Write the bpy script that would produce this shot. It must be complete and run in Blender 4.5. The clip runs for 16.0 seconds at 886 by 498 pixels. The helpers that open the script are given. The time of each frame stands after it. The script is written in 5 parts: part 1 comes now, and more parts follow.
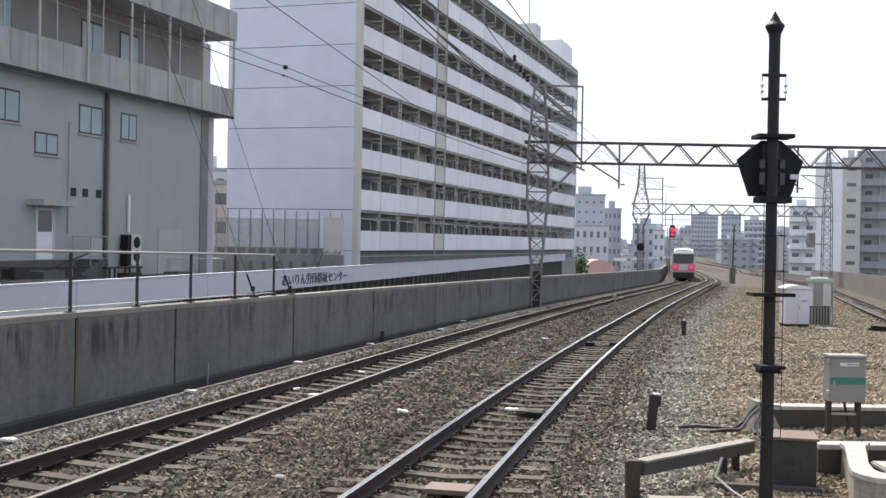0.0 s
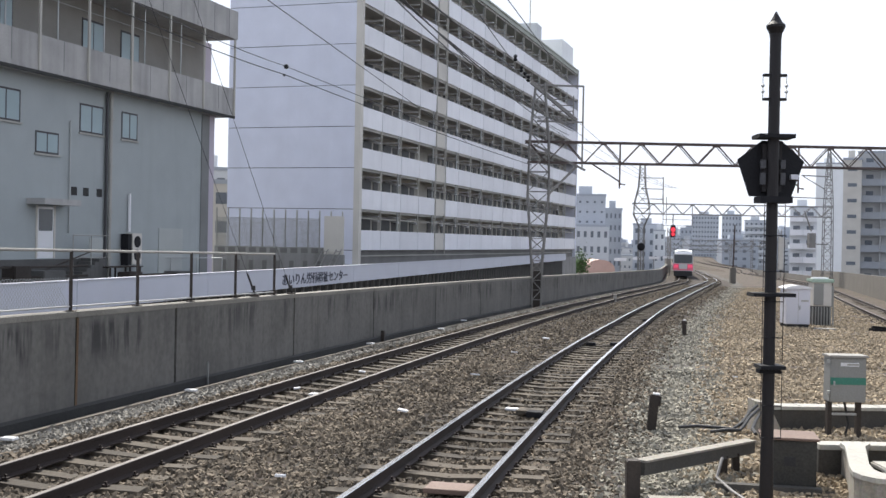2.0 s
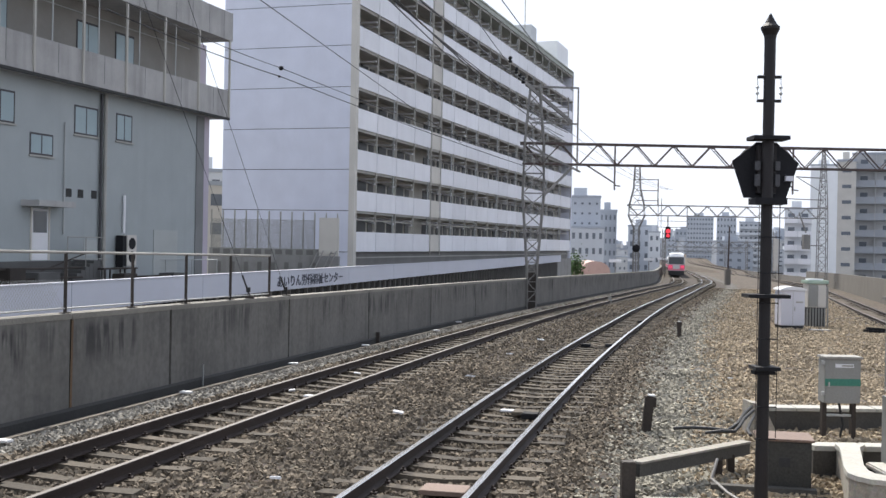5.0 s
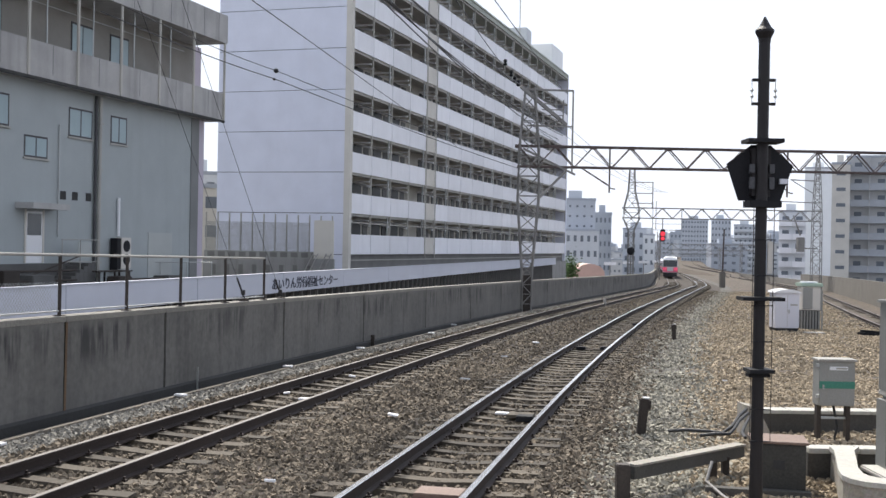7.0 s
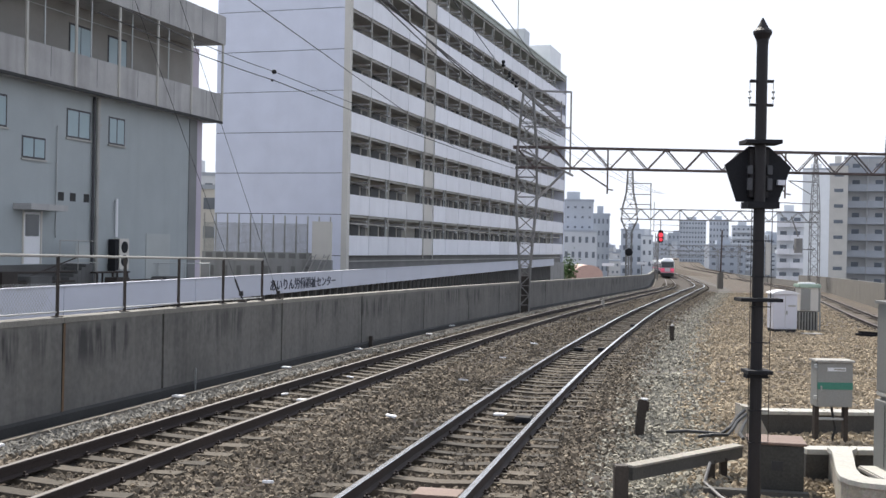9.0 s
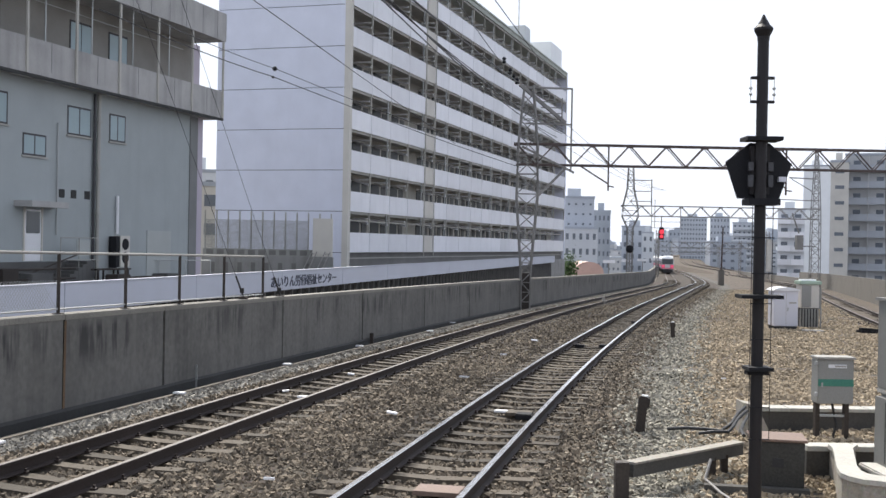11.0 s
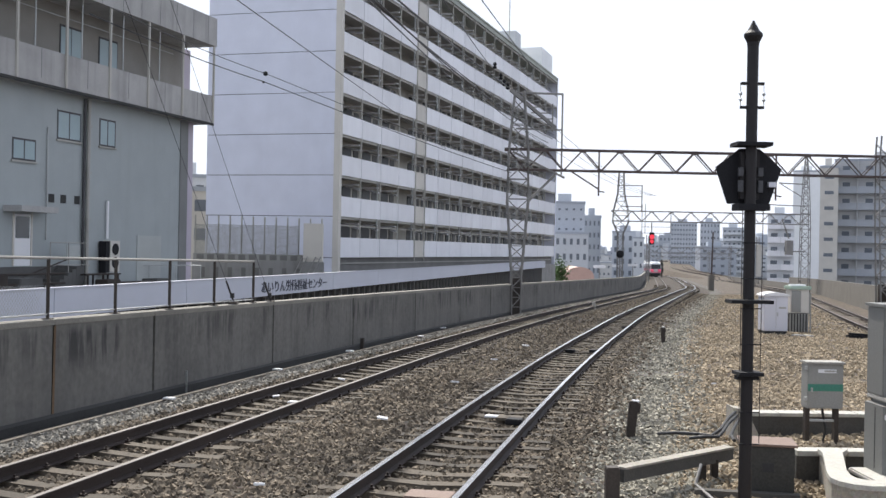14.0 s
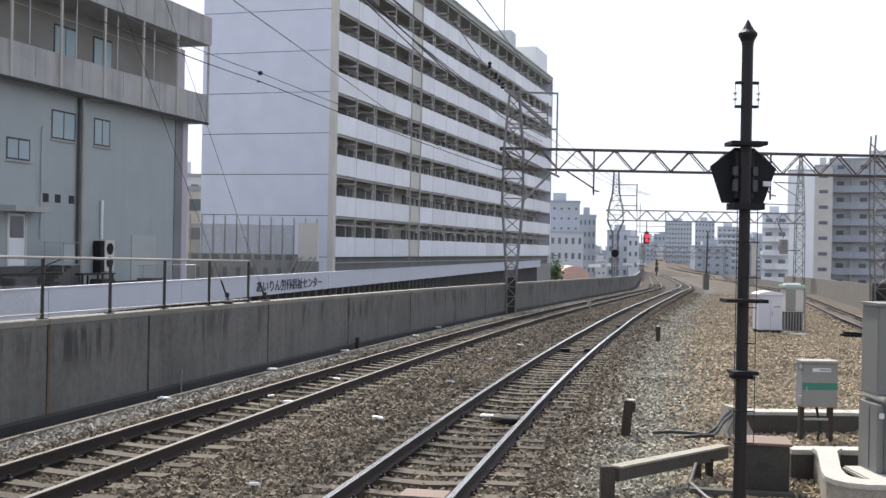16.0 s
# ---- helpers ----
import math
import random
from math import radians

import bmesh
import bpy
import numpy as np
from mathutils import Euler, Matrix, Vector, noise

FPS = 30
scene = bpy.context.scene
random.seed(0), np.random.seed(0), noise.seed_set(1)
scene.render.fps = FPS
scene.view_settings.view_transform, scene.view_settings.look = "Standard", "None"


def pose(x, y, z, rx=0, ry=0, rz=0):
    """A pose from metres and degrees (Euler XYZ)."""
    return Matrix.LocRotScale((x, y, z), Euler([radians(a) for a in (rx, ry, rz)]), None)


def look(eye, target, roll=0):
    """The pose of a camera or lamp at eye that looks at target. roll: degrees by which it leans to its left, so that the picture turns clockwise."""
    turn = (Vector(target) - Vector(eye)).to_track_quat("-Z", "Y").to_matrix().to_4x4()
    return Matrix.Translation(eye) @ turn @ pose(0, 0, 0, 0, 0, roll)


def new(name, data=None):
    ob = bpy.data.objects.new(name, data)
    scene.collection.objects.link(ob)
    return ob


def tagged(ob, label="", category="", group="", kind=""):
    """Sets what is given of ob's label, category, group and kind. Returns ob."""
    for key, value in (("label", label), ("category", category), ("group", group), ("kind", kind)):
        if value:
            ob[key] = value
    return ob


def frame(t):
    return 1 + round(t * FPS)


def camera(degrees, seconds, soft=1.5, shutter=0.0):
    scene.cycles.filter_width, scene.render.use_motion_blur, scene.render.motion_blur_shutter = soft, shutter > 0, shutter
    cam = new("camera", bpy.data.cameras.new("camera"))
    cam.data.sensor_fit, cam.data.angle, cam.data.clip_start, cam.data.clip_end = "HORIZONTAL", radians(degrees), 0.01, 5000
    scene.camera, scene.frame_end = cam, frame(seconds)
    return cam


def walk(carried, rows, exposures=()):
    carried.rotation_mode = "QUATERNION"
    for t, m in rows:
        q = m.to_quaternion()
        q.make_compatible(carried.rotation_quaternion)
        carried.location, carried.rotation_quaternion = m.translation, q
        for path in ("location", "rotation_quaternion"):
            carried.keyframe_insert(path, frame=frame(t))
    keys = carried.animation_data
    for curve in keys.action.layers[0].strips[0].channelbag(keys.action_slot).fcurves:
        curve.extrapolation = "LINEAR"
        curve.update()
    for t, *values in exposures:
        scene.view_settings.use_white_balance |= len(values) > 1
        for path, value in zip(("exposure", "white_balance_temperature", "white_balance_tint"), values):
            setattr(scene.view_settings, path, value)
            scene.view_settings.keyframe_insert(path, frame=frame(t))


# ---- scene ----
# ---- camera and its walk ----
EYE = (0.0, 0.0, 2.24)
cam = camera(43.80, 16.0, soft=1.5)
TURNS = [  # seconds, turn, tilt, lean in degrees
    (0, 0, -0.382, 1.02), (0.5, 0.106, -0.515, 1.06), (1, 0.153, -0.516, 1.071), (1.5, 0.087, -0.449, 1.11),
    (2, 0.026, -0.403, 1.104), (2.5, 0.063, -0.414, 1.115), (3, -0.047, -0.355, 1.104), (3.5, -0.115, -0.392, 1.087),
    (4, -0.107, -0.409, 1.095), (6.5, -0.478, -0.143, 1.071), (7, -0.487, -0.171, 1.089), (7.5, -0.491, -0.141, 1.085),
    (8, -0.497, -0.132, 1.115), (8.5, -0.501, -0.138, 1.086), (9, -0.585, -0.114, 1.093), (11.5, -0.543, -0.293, 1.072),
    (12, -0.588, -0.28, 1.083), (12.5, -0.537, -0.295, 1.087), (13, -0.548, -0.25, 1.095), (13.5, -0.754, -0.128, 1.07),
    (14, -1.026, -0.002, 1.092), (14.5, -1.015, -0.084, 1.06), (15, -1.157, -0.08, 1.046), (15.5, -1.236, -0.076, 1.039),
    (16, -1.283, -0.032, 1.047),
]
walk(cam, [(t, pose(*EYE, 90 + tilt, 0, turn) @ pose(0, 0, 0, 0, 0, lean)) for t, turn, tilt, lean in TURNS],
     exposures=[(0, 0.25), (16.0, 0.25)])

# ---- world and sun ----
SUN_UP, SUN_ROUND = radians(52), radians(-11)
world = bpy.data.worlds.new("sky")
scene.world = world
world.use_nodes = True
wn, wl = world.node_tree.nodes, world.node_tree.links
sky = wn.new("ShaderNodeTexSky")
sky.sky_type, sky.sun_disc = "NISHITA", False
sky.sun_elevation, sky.sun_rotation = SUN_UP, SUN_ROUND
sky.dust_density, sky.air_density = 1.2, 1.0
# thin bright summer haze over the blue, thicker towards the horizon
wco, wsep, wup, wno = wn.new("ShaderNodeTexCoord"), wn.new("ShaderNodeSeparateXYZ"), wn.new("ShaderNodeMapRange"), wn.new("ShaderNodeTexNoise")
wmix, wadd = wn.new("ShaderNodeMix"), wn.new("ShaderNodeMath")
wmix.data_type = "RGBA"
wl.new(wco.outputs["Generated"], wsep.inputs[0])
wl.new(wsep.outputs["Z"], wup.inputs["Value"])
wup.inputs["From Min"].default_value, wup.inputs["From Max"].default_value = 0.0, 0.45
wup.inputs["To Min"].default_value, wup.inputs["To Max"].default_value = 0.95, 0.40
wl.new(wco.outputs["Generated"], wno.inputs["Vector"])
wno.inputs["Scale"].default_value, wno.inputs["Detail"].default_value = 2.2, 5
wadd.operation, wadd.use_clamp = "MULTIPLY_ADD", True
wl.new(wno.outputs["Fac"], wadd.inputs[0])
wadd.inputs[1].default_value = 0.30
wl.new(wup.outputs[0], wadd.inputs[2])
wl.new(wadd.outputs[0], wmix.inputs[0])
wl.new(sky.outputs[0], wmix.inputs[6])
wmix.inputs[7].default_value = (5.9, 6.2, 6.9, 1)
wl.new(wmix.outputs[2], wn["Background"].inputs[0])
wn["Background"].inputs[1].default_value = 0.15
sun = new("sun", bpy.data.lights.new("sun", "SUN"))
sun.data.energy, sun.data.angle, sun.data.color = 5.0, radians(0.6), (1.0, 0.95, 0.87)
SUN_DIR = Vector((math.sin(SUN_ROUND) * math.cos(SUN_UP), math.cos(SUN_ROUND) * math.cos(SUN_UP), math.sin(SUN_UP)))
sun.matrix_world = look(SUN_DIR * 200, (0, 0, 0))

# ---- materials ----
def mat(name, base, rough=0.7, metal=0.0, vary=0.18, scale=1.0, bump=0.3, grain=40.0, streak=0.0,
        islands=0.0, tint=(0.30, 0.22, 0.15), spots=0.0, emit=0.0, stain_size=1.0, coat=0.0):
    """A surface with broad blotches, fine grain, optional hanging streaks and differences between pieces."""
    m = bpy.data.materials.new(name)
    m.use_nodes = True
    n, l = m.node_tree.nodes, m.node_tree.links
    b = n["Principled BSDF"]
    b.inputs["Roughness"].default_value, b.inputs["Metallic"].default_value = rough, metal
    b.inputs["Coat Weight"].default_value = coat
    co = n.new("ShaderNodeTexCoord")
    geo = n.new("ShaderNodeNewGeometry")
    big, fine = n.new("ShaderNodeTexNoise"), n.new("ShaderNodeTexNoise")
    big.inputs["Scale"].default_value, big.inputs["Detail"].default_value = 0.8 * scale, 6
    fine.inputs["Scale"].default_value, fine.inputs["Detail"].default_value = grain * scale, 4
    for t in (big, fine):
        l.new(geo.outputs["Position"], t.inputs["Vector"])
    mix = n.new("ShaderNodeMix")
    mix.data_type, mix.blend_type = "RGBA", "MIX"
    dark = tuple(c * (1 - vary * 1.6) for c in base)
    light = tuple(min(1, c * (1 + vary)) for c in base)
    mix.inputs[6].default_value, mix.inputs[7].default_value = (*dark, 1), (*light, 1)
    add = n.new("ShaderNodeMath")
    add.operation = "MULTIPLY_ADD"
    l.new(fine.outputs["Fac"], add.inputs[0])
    add.inputs[1].default_value = 0.5
    half = n.new("ShaderNodeMath")
    half.operation = "MULTIPLY"
    l.new(big.outputs["Fac"], half.inputs[0])
    half.inputs[1].default_value = 0.5
    l.new(half.outputs[0], add.inputs[2])
    ramp = n.new("ShaderNodeMapRange")
    ramp.inputs["From Min"].default_value, ramp.inputs["From Max"].default_value = 0.3, 0.7
    l.new(add.outputs[0], ramp.inputs["Value"])
    l.new(ramp.outputs[0], mix.inputs[0])
    out = mix.outputs[2]
    if islands:
        info = n.new("ShaderNodeObjectInfo")
        s = n.new("ShaderNodeMath")
        s.operation = "ADD"
        l.new(info.outputs["Random"], s.inputs[0])
        l.new(geo.outputs["Random Per Island"], s.inputs[1])
        fr = n.new("ShaderNodeMath")
        fr.operation = "FRACT"
        l.new(s.outputs[0], fr.inputs[0])
        rr = n.new("ShaderNodeMapRange")
        rr.inputs["To Min"].default_value, rr.inputs["To Max"].default_value = 1 - islands, 1 + islands
        l.new(fr.outputs[0], rr.inputs["Value"])
        hsv = n.new("ShaderNodeHueSaturation")
        l.new(rr.outputs[0], hsv.inputs["Value"])
        l.new(out, hsv.inputs["Color"])
        out = hsv.outputs[0]
    if streak:
        mp = n.new("ShaderNodeMapping")
        mp.inputs["Scale"].default_value = (3.2 / stain_size, 3.2 / stain_size, 0.16 / stain_size)
        l.new(geo.outputs["Position"], mp.inputs["Vector"])
        sn = n.new("ShaderNodeTexNoise")
        sn.inputs["Scale"].default_value, sn.inputs["Detail"].default_value = 1.0, 5
        l.new(mp.outputs[0], sn.inputs["Vector"])
        sr = n.new("ShaderNodeMapRange")
        sr.inputs["From Min"].default_value, sr.inputs["From Max"].default_value = 0.5, 0.72
        sr.inputs["To Max"].default_value = streak
        l.new(sn.outputs["Fac"], sr.inputs["Value"])
        sm = n.new("ShaderNodeMix")
        sm.data_type = "RGBA"
        l.new(sr.outputs[0], sm.inputs[0])
        l.new(out, sm.inputs[6])
        sm.inputs[7].default_value = (*tint, 1)
        out = sm.outputs[2]
    if spots:
        vor = n.new("ShaderNodeTexVoronoi")
        vor.inputs["Scale"].default_value = 22 * scale
        l.new(geo.outputs["Position"], vor.inputs["Vector"])
        vm = n.new("ShaderNodeMix")
        vm.data_type, vm.blend_type = "RGBA", "MULTIPLY"
        vm.inputs[0].default_value = spots
        l.new(out, vm.inputs[6])
        hv = n.new("ShaderNodeHueSaturation")
        hv.inputs["Saturation"].default_value = 0.25
        hv.inputs["Value"].default_value = 1.5
        l.new(vor.outputs["Color"], hv.inputs["Color"])
        l.new(hv.outputs[0], vm.inputs[7])
        out = vm.outputs[2]
    l.new(out, b.inputs["Base Color"])
    if emit:
        l.new(out, b.inputs["Emission Color"])
        b.inputs["Emission Strength"].default_value = emit
    if bump:
        bp = n.new("ShaderNodeBump")
        bp.inputs["Strength"].default_value, bp.inputs["Distance"].default_value = bump, 0.02
        l.new(add.outputs[0], bp.inputs["Height"])
        l.new(bp.outputs[0], b.inputs["Normal"])
    return m


def wall_material():
    """Grey cast concrete: cloudy mottling, tall pale and dark runs, and black drips that hang from below the coping."""
    m = mat("weathered_concrete", (0.165, 0.158, 0.145), 0.9, vary=0.22, grain=9)
    n, l = m.node_tree.nodes, m.node_tree.links
    b = n["Principled BSDF"]
    src = b.inputs["Base Color"].links[0].from_socket
    geo, co, sep = n.new("ShaderNodeNewGeometry"), n.new("ShaderNodeTexCoord"), n.new("ShaderNodeSeparateXYZ")
    l.new(co.outputs["Generated"], sep.inputs[0])

    def clouds(scale, lo, hi, amount, place=(0, 0, 0), detail=5):
        mp, no, mr = n.new("ShaderNodeMapping"), n.new("ShaderNodeTexNoise"), n.new("ShaderNodeMapRange")
        mp.inputs["Scale"].default_value, mp.inputs["Location"].default_value = scale, place
        no.inputs["Scale"].default_value, no.inputs["Detail"].default_value, no.inputs["Roughness"].default_value = 1.0, detail, 0.55
        mr.inputs["From Min"].default_value, mr.inputs["From Max"].default_value, mr.inputs["To Max"].default_value = lo, hi, amount
        l.new(geo.outputs["Position"], mp.inputs["Vector"])
        l.new(mp.outputs[0], no.inputs["Vector"])
        l.new(no.outputs["Fac"], mr.inputs["Value"])
        return mr.outputs[0]

    def over(fac, tint):
        nonlocal src
        mx = n.new("ShaderNodeMix")
        mx.data_type = "RGBA"
        l.new(fac, mx.inputs[0])
        l.new(src, mx.inputs[6])
        mx.inputs[7].default_value = (*tint, 1)
        src = mx.outputs[2]

    def height(stops):
        r = n.new("ShaderNodeValToRGB")
        while len(r.color_ramp.elements) < len(stops):
            r.color_ramp.elements.new(0.5)
        for e, (p, v) in zip(r.color_ramp.elements, stops):
            e.position, e.color = p, (v, v, v, 1)
        l.new(sep.outputs["Z"], r.inputs[0])
        return r.outputs[0]

    def times(a, c):
        k = n.new("ShaderNodeMath")
        k.operation, k.use_clamp = "MULTIPLY", True
        l.new(a, k.inputs[0])
        l.new(c, k.inputs[1])
        return k.outputs[0]

    over(clouds((0.5, 0.5, 0.7), 0.45, 0.7, 0.55, (3, 1, 0)), (0.085, 0.082, 0.076))
    over(clouds((2.2, 2.2, 0.14), 0.52, 0.70, 0.38, (7, 2, 1)), (0.21, 0.20, 0.18))
    over(clouds((3.4, 3.4, 0.10), 0.54, 0.72, 0.4, (1, 9, 4)), (0.055, 0.052, 0.048))
    over(clouds((1.4, 1.4, 1.8), 0.56, 0.70, 0.35, (5, 5, 2)), (0.19, 0.18, 0.16))
    drips = times(clouds((5.5, 5.5, 0.7), 0.49, 0.60, 0.85, (2, 4, 6), 3), clouds((0.7, 0.7, 0.2), 0.42, 0.58, 1.0, (8, 3, 1), 2))
    over(times(drips, height(((0.52, 0.0), (0.72, 0.9), (0.9, 1.0), (0.98, 0.1)))), (0.03, 0.029, 0.03))
    # patchy dark tone that fades out over the lowest quarter
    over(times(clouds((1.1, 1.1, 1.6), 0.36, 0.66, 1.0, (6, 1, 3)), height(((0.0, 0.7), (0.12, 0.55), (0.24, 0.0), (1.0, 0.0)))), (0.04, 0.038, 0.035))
    l.new(src, b.inputs["Base Color"])
    return m


CONCRETE_WALL = wall_material()
CONCRETE = mat("pale_concrete", (0.50, 0.48, 0.44), 0.9, vary=0.15, streak=0.3, tint=(0.25, 0.22, 0.18))
WALL_COPING = mat("grey_coping", (0.25, 0.235, 0.205), 0.9, vary=0.25)
# lid tone with the sun on the trough tops put into the colour
TROUGH_LIT = mat("sunlit_white_lid", (0.46, 0.445, 0.40), 0.85, vary=0.14, spots=0.15)
COPING = mat("coping_concrete", (0.38, 0.365, 0.335), 0.9, vary=0.2)
ROOF_DARK = mat("dark_flat_roof", (0.11, 0.108, 0.105), 0.9, vary=0.2)
KERB = mat("dusty_kerb_concrete", (0.19, 0.165, 0.135), 0.95, vary=0.3, bump=0.6)
# near-black concrete: the shade of the gutter put into the colour
GUTTER_SHADE = mat("gutter_shade_concrete", (0.035, 0.034, 0.032), 0.8, vary=0.35)
CABINET_GREY = mat("mid_grey_cabinet", (0.20, 0.20, 0.19), 0.5, vary=0.1, streak=0.2, tint=(0.12, 0.11, 0.10), stain_size=0.4)
# glass lightened: distance haze is put into its colour
CITY_GLASS = mat("haze_tinted_window", (0.16, 0.18, 0.21), 0.5, vary=0.2, bump=0)
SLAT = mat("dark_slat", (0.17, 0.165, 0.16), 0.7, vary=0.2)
PODIUM = mat("podium_concrete", (0.29, 0.285, 0.28), 0.9, vary=0.2, streak=0.4, tint=(0.12, 0.115, 0.11))
PANEL_GREY = mat("pale_wall_panel", (0.42, 0.44, 0.43), 0.8, vary=0.08)
GALLERY_GLASS = mat("dull_window_glass", (0.05, 0.055, 0.06), 0.45, vary=0.2, bump=0)
MULLION = mat("beige_grey_mullion", (0.46, 0.44, 0.40), 0.6, vary=0.1)
ROOF_EDGE = mat("grey_green_roof_edge", (0.40, 0.42, 0.38), 0.8, vary=0.12)
TOWER_WHITE = mat("bright_white_tower", (0.86, 0.87, 0.88), 0.6, vary=0.04, bump=0.05)
RUST_STREAK = mat("rust_stain", (0.16, 0.10, 0.055), 0.9, vary=0.3)
PANEL_WHITE = mat("white_panel", (0.80, 0.80, 0.84), 0.55, vary=0.05, bump=0.05, islands=0.07, streak=0.14, tint=(0.5, 0.5, 0.52))
END_WALL = mat("pale_end_wall", (0.70, 0.72, 0.82), 0.7, vary=0.06, bump=0.1, streak=0.10, tint=(0.5, 0.5, 0.55), stain_size=3)
CORNER_TAN = mat("cream_pier", (0.62, 0.59, 0.54), 0.8, vary=0.08)
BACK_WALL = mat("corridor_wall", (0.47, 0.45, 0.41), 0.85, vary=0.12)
SLAB = mat("corridor_slab", (0.42, 0.405, 0.38), 0.9, vary=0.15)
FRAME_GREY = mat("grey_steel_frame", (0.38, 0.37, 0.34), 0.6, vary=0.15)
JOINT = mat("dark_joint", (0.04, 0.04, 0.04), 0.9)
DARK_DOOR = mat("dark_door", (0.14, 0.14, 0.14), 0.6, islands=0.4)
GLASS_DARK = mat("window_glass", (0.05, 0.06, 0.07), 0.08, vary=0.1, bump=0)
GLASS_LIGHT = mat("frosted_glass", (0.3, 0.39, 0.42), 0.35, vary=0.1, bump=0)
GREEN_RENDER = mat("grey_green_render", (0.365, 0.395, 0.40), 0.85, vary=0.07, streak=0.18, tint=(0.26, 0.28, 0.27), stain_size=1.5)
STRIP_DARK = mat("dark_grey_strip", (0.21, 0.215, 0.215), 0.85, vary=0.12, streak=0.2, tint=(0.15, 0.15, 0.15))
PILASTER = mat("mauve_pilaster", (0.50, 0.45, 0.52), 0.8, vary=0.06)
# back wall toned down, so part of the gallery's shade is colour
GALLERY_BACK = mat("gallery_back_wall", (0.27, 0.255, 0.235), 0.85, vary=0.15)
GALLERY = mat("stained_gallery_concrete", (0.42, 0.41, 0.40), 0.9, vary=0.18, streak=0.5, tint=(0.2, 0.195, 0.19), stain_size=2.2)
METAL_SASH = mat("dark_sash", (0.045, 0.045, 0.05), 0.5)
WHITE_PAINT = mat("white_paint", (0.78, 0.78, 0.80), 0.5, vary=0.06, streak=0.1, tint=(0.5, 0.48, 0.45))
BAND_WHITE = mat("white_sheet_band", (0.51, 0.53, 0.61), 0.5, vary=0.05, bump=0.05, streak=0.12, tint=(0.5, 0.5, 0.52))
LETTER = mat("dark_blue_lettering", (0.03, 0.035, 0.06), 0.6)
GALV = mat("galvanised_steel", (0.45, 0.46, 0.46), 0.45, 0.7, vary=0.15)
RUSTY_POST = mat("dark_weathered_post", (0.05, 0.04, 0.034), 0.7, 0.2, vary=0.3)
MAST_GREY = mat("weathered_mast_steel", (0.26, 0.25, 0.24), 0.6, 0.4, vary=0.2)
BEAM_BROWN = mat("brown_beam_steel", (0.10, 0.075, 0.07), 0.65, 0.3, vary=0.25)
BLACK_PAINT = mat("black_paint", (0.009, 0.006, 0.007), 0.6, vary=0.25)
BLACK_DULL = mat("dull_black_sheet", (0.009, 0.009, 0.012), 0.85, vary=0.3)
HINGE_GREY = mat("worn_grey_plate", (0.075, 0.075, 0.082), 0.6, 0.2, vary=0.2)
# rust brown, lowered further so the rail sides look shaded
RAIL_SIDE = mat("rusty_rail_with_shade", (0.036, 0.024, 0.02), 0.75, 0.2, vary=0.3)
RAIL_TOP = mat("polished_rail_head", (0.82, 0.82, 0.82), 0.22, 1.0, vary=0.08, bump=0.05)
RAIL_DULL = mat("dull_rail_head", (0.155, 0.14, 0.13), 0.5, 0.6, vary=0.15, bump=0.05)
SLEEPER = mat("weathered_sleeper_concrete", (0.088, 0.073, 0.055), 0.9, vary=0.28, islands=0.35, grain=25, bump=0.6)
# bed colours well below the stones', painting the shade in the gaps
BALLAST = mat("brown_ballast", (0.050, 0.038, 0.028), 0.95, vary=0.3, spots=0.7, bump=1.0, grain=20)
BALLAST_GREY = mat("grey_ballast", (0.095, 0.087, 0.075), 0.95, vary=0.3, spots=0.7, bump=1.0, grain=20)
BALLAST_TAN = mat("tan_ballast", (0.090, 0.070, 0.052), 0.95, vary=0.35, spots=0.6, bump=1.0, grain=20)
STONE_BROWN = mat("brown_stone", (0.155, 0.125, 0.090), 0.9, vary=0.25, islands=0.6, bump=0.3)
STONE_GREY = mat("grey_stone", (0.31, 0.287, 0.23), 0.9, vary=0.3, islands=0.42, bump=0.3)
STONE_VERGE = mat("verge_stone", (0.25, 0.235, 0.205), 0.9, vary=0.3, islands=0.5, bump=0.3)
STONE_TAN = mat("tan_stone", (0.36, 0.29, 0.198), 0.9, vary=0.25, islands=0.30, bump=0.3)
BOX_GREY = mat("grey_box_paint", (0.28, 0.28, 0.265), 0.5, vary=0.1, streak=0.15, tint=(0.25, 0.22, 0.18), stain_size=0.4)
BOX_WHITE = mat("white_box_paint", (0.66, 0.66, 0.72), 0.5, vary=0.08)
BOX_GREEN = mat("green_strip_paint", (0.05, 0.22, 0.16), 0.5, vary=0.15)
ROOF_GREEN = mat("pale_green_lid", (0.36, 0.46, 0.38), 0.6, vary=0.15)
TROUGH = mat("trough_concrete", (0.33, 0.305, 0.26), 0.9, vary=0.2, spots=0.25)
# trough concrete darkened so that the sides carry their shade as colour
TROUGH_SHADE = mat("shaded_trough_side", (0.085, 0.08, 0.072), 0.9, vary=0.25)
LID_BROWN = mat("brown_sheet_lid", (0.20, 0.135, 0.105), 0.7, vary=0.2)
CABLE = mat("black_cable", (0.02, 0.02, 0.022), 0.6)
WIRE = mat("dark_wire", (0.05, 0.05, 0.055), 0.5, 0.4)
CABINET_DARK = mat("dark_cabinet_steel", (0.05, 0.048, 0.042), 0.7, 0.1, vary=0.35, streak=0.4, tint=(0.03, 0.03, 0.028), stain_size=0.3)
BALCONY_GREY = mat("grey_balcony", (0.42, 0.44, 0.48), 0.8, vary=0.08)
TRAIN_SILVER = mat("stainless_train_body", (0.55, 0.55, 0.56), 0.35, 0.8, vary=0.06, bump=0.02)
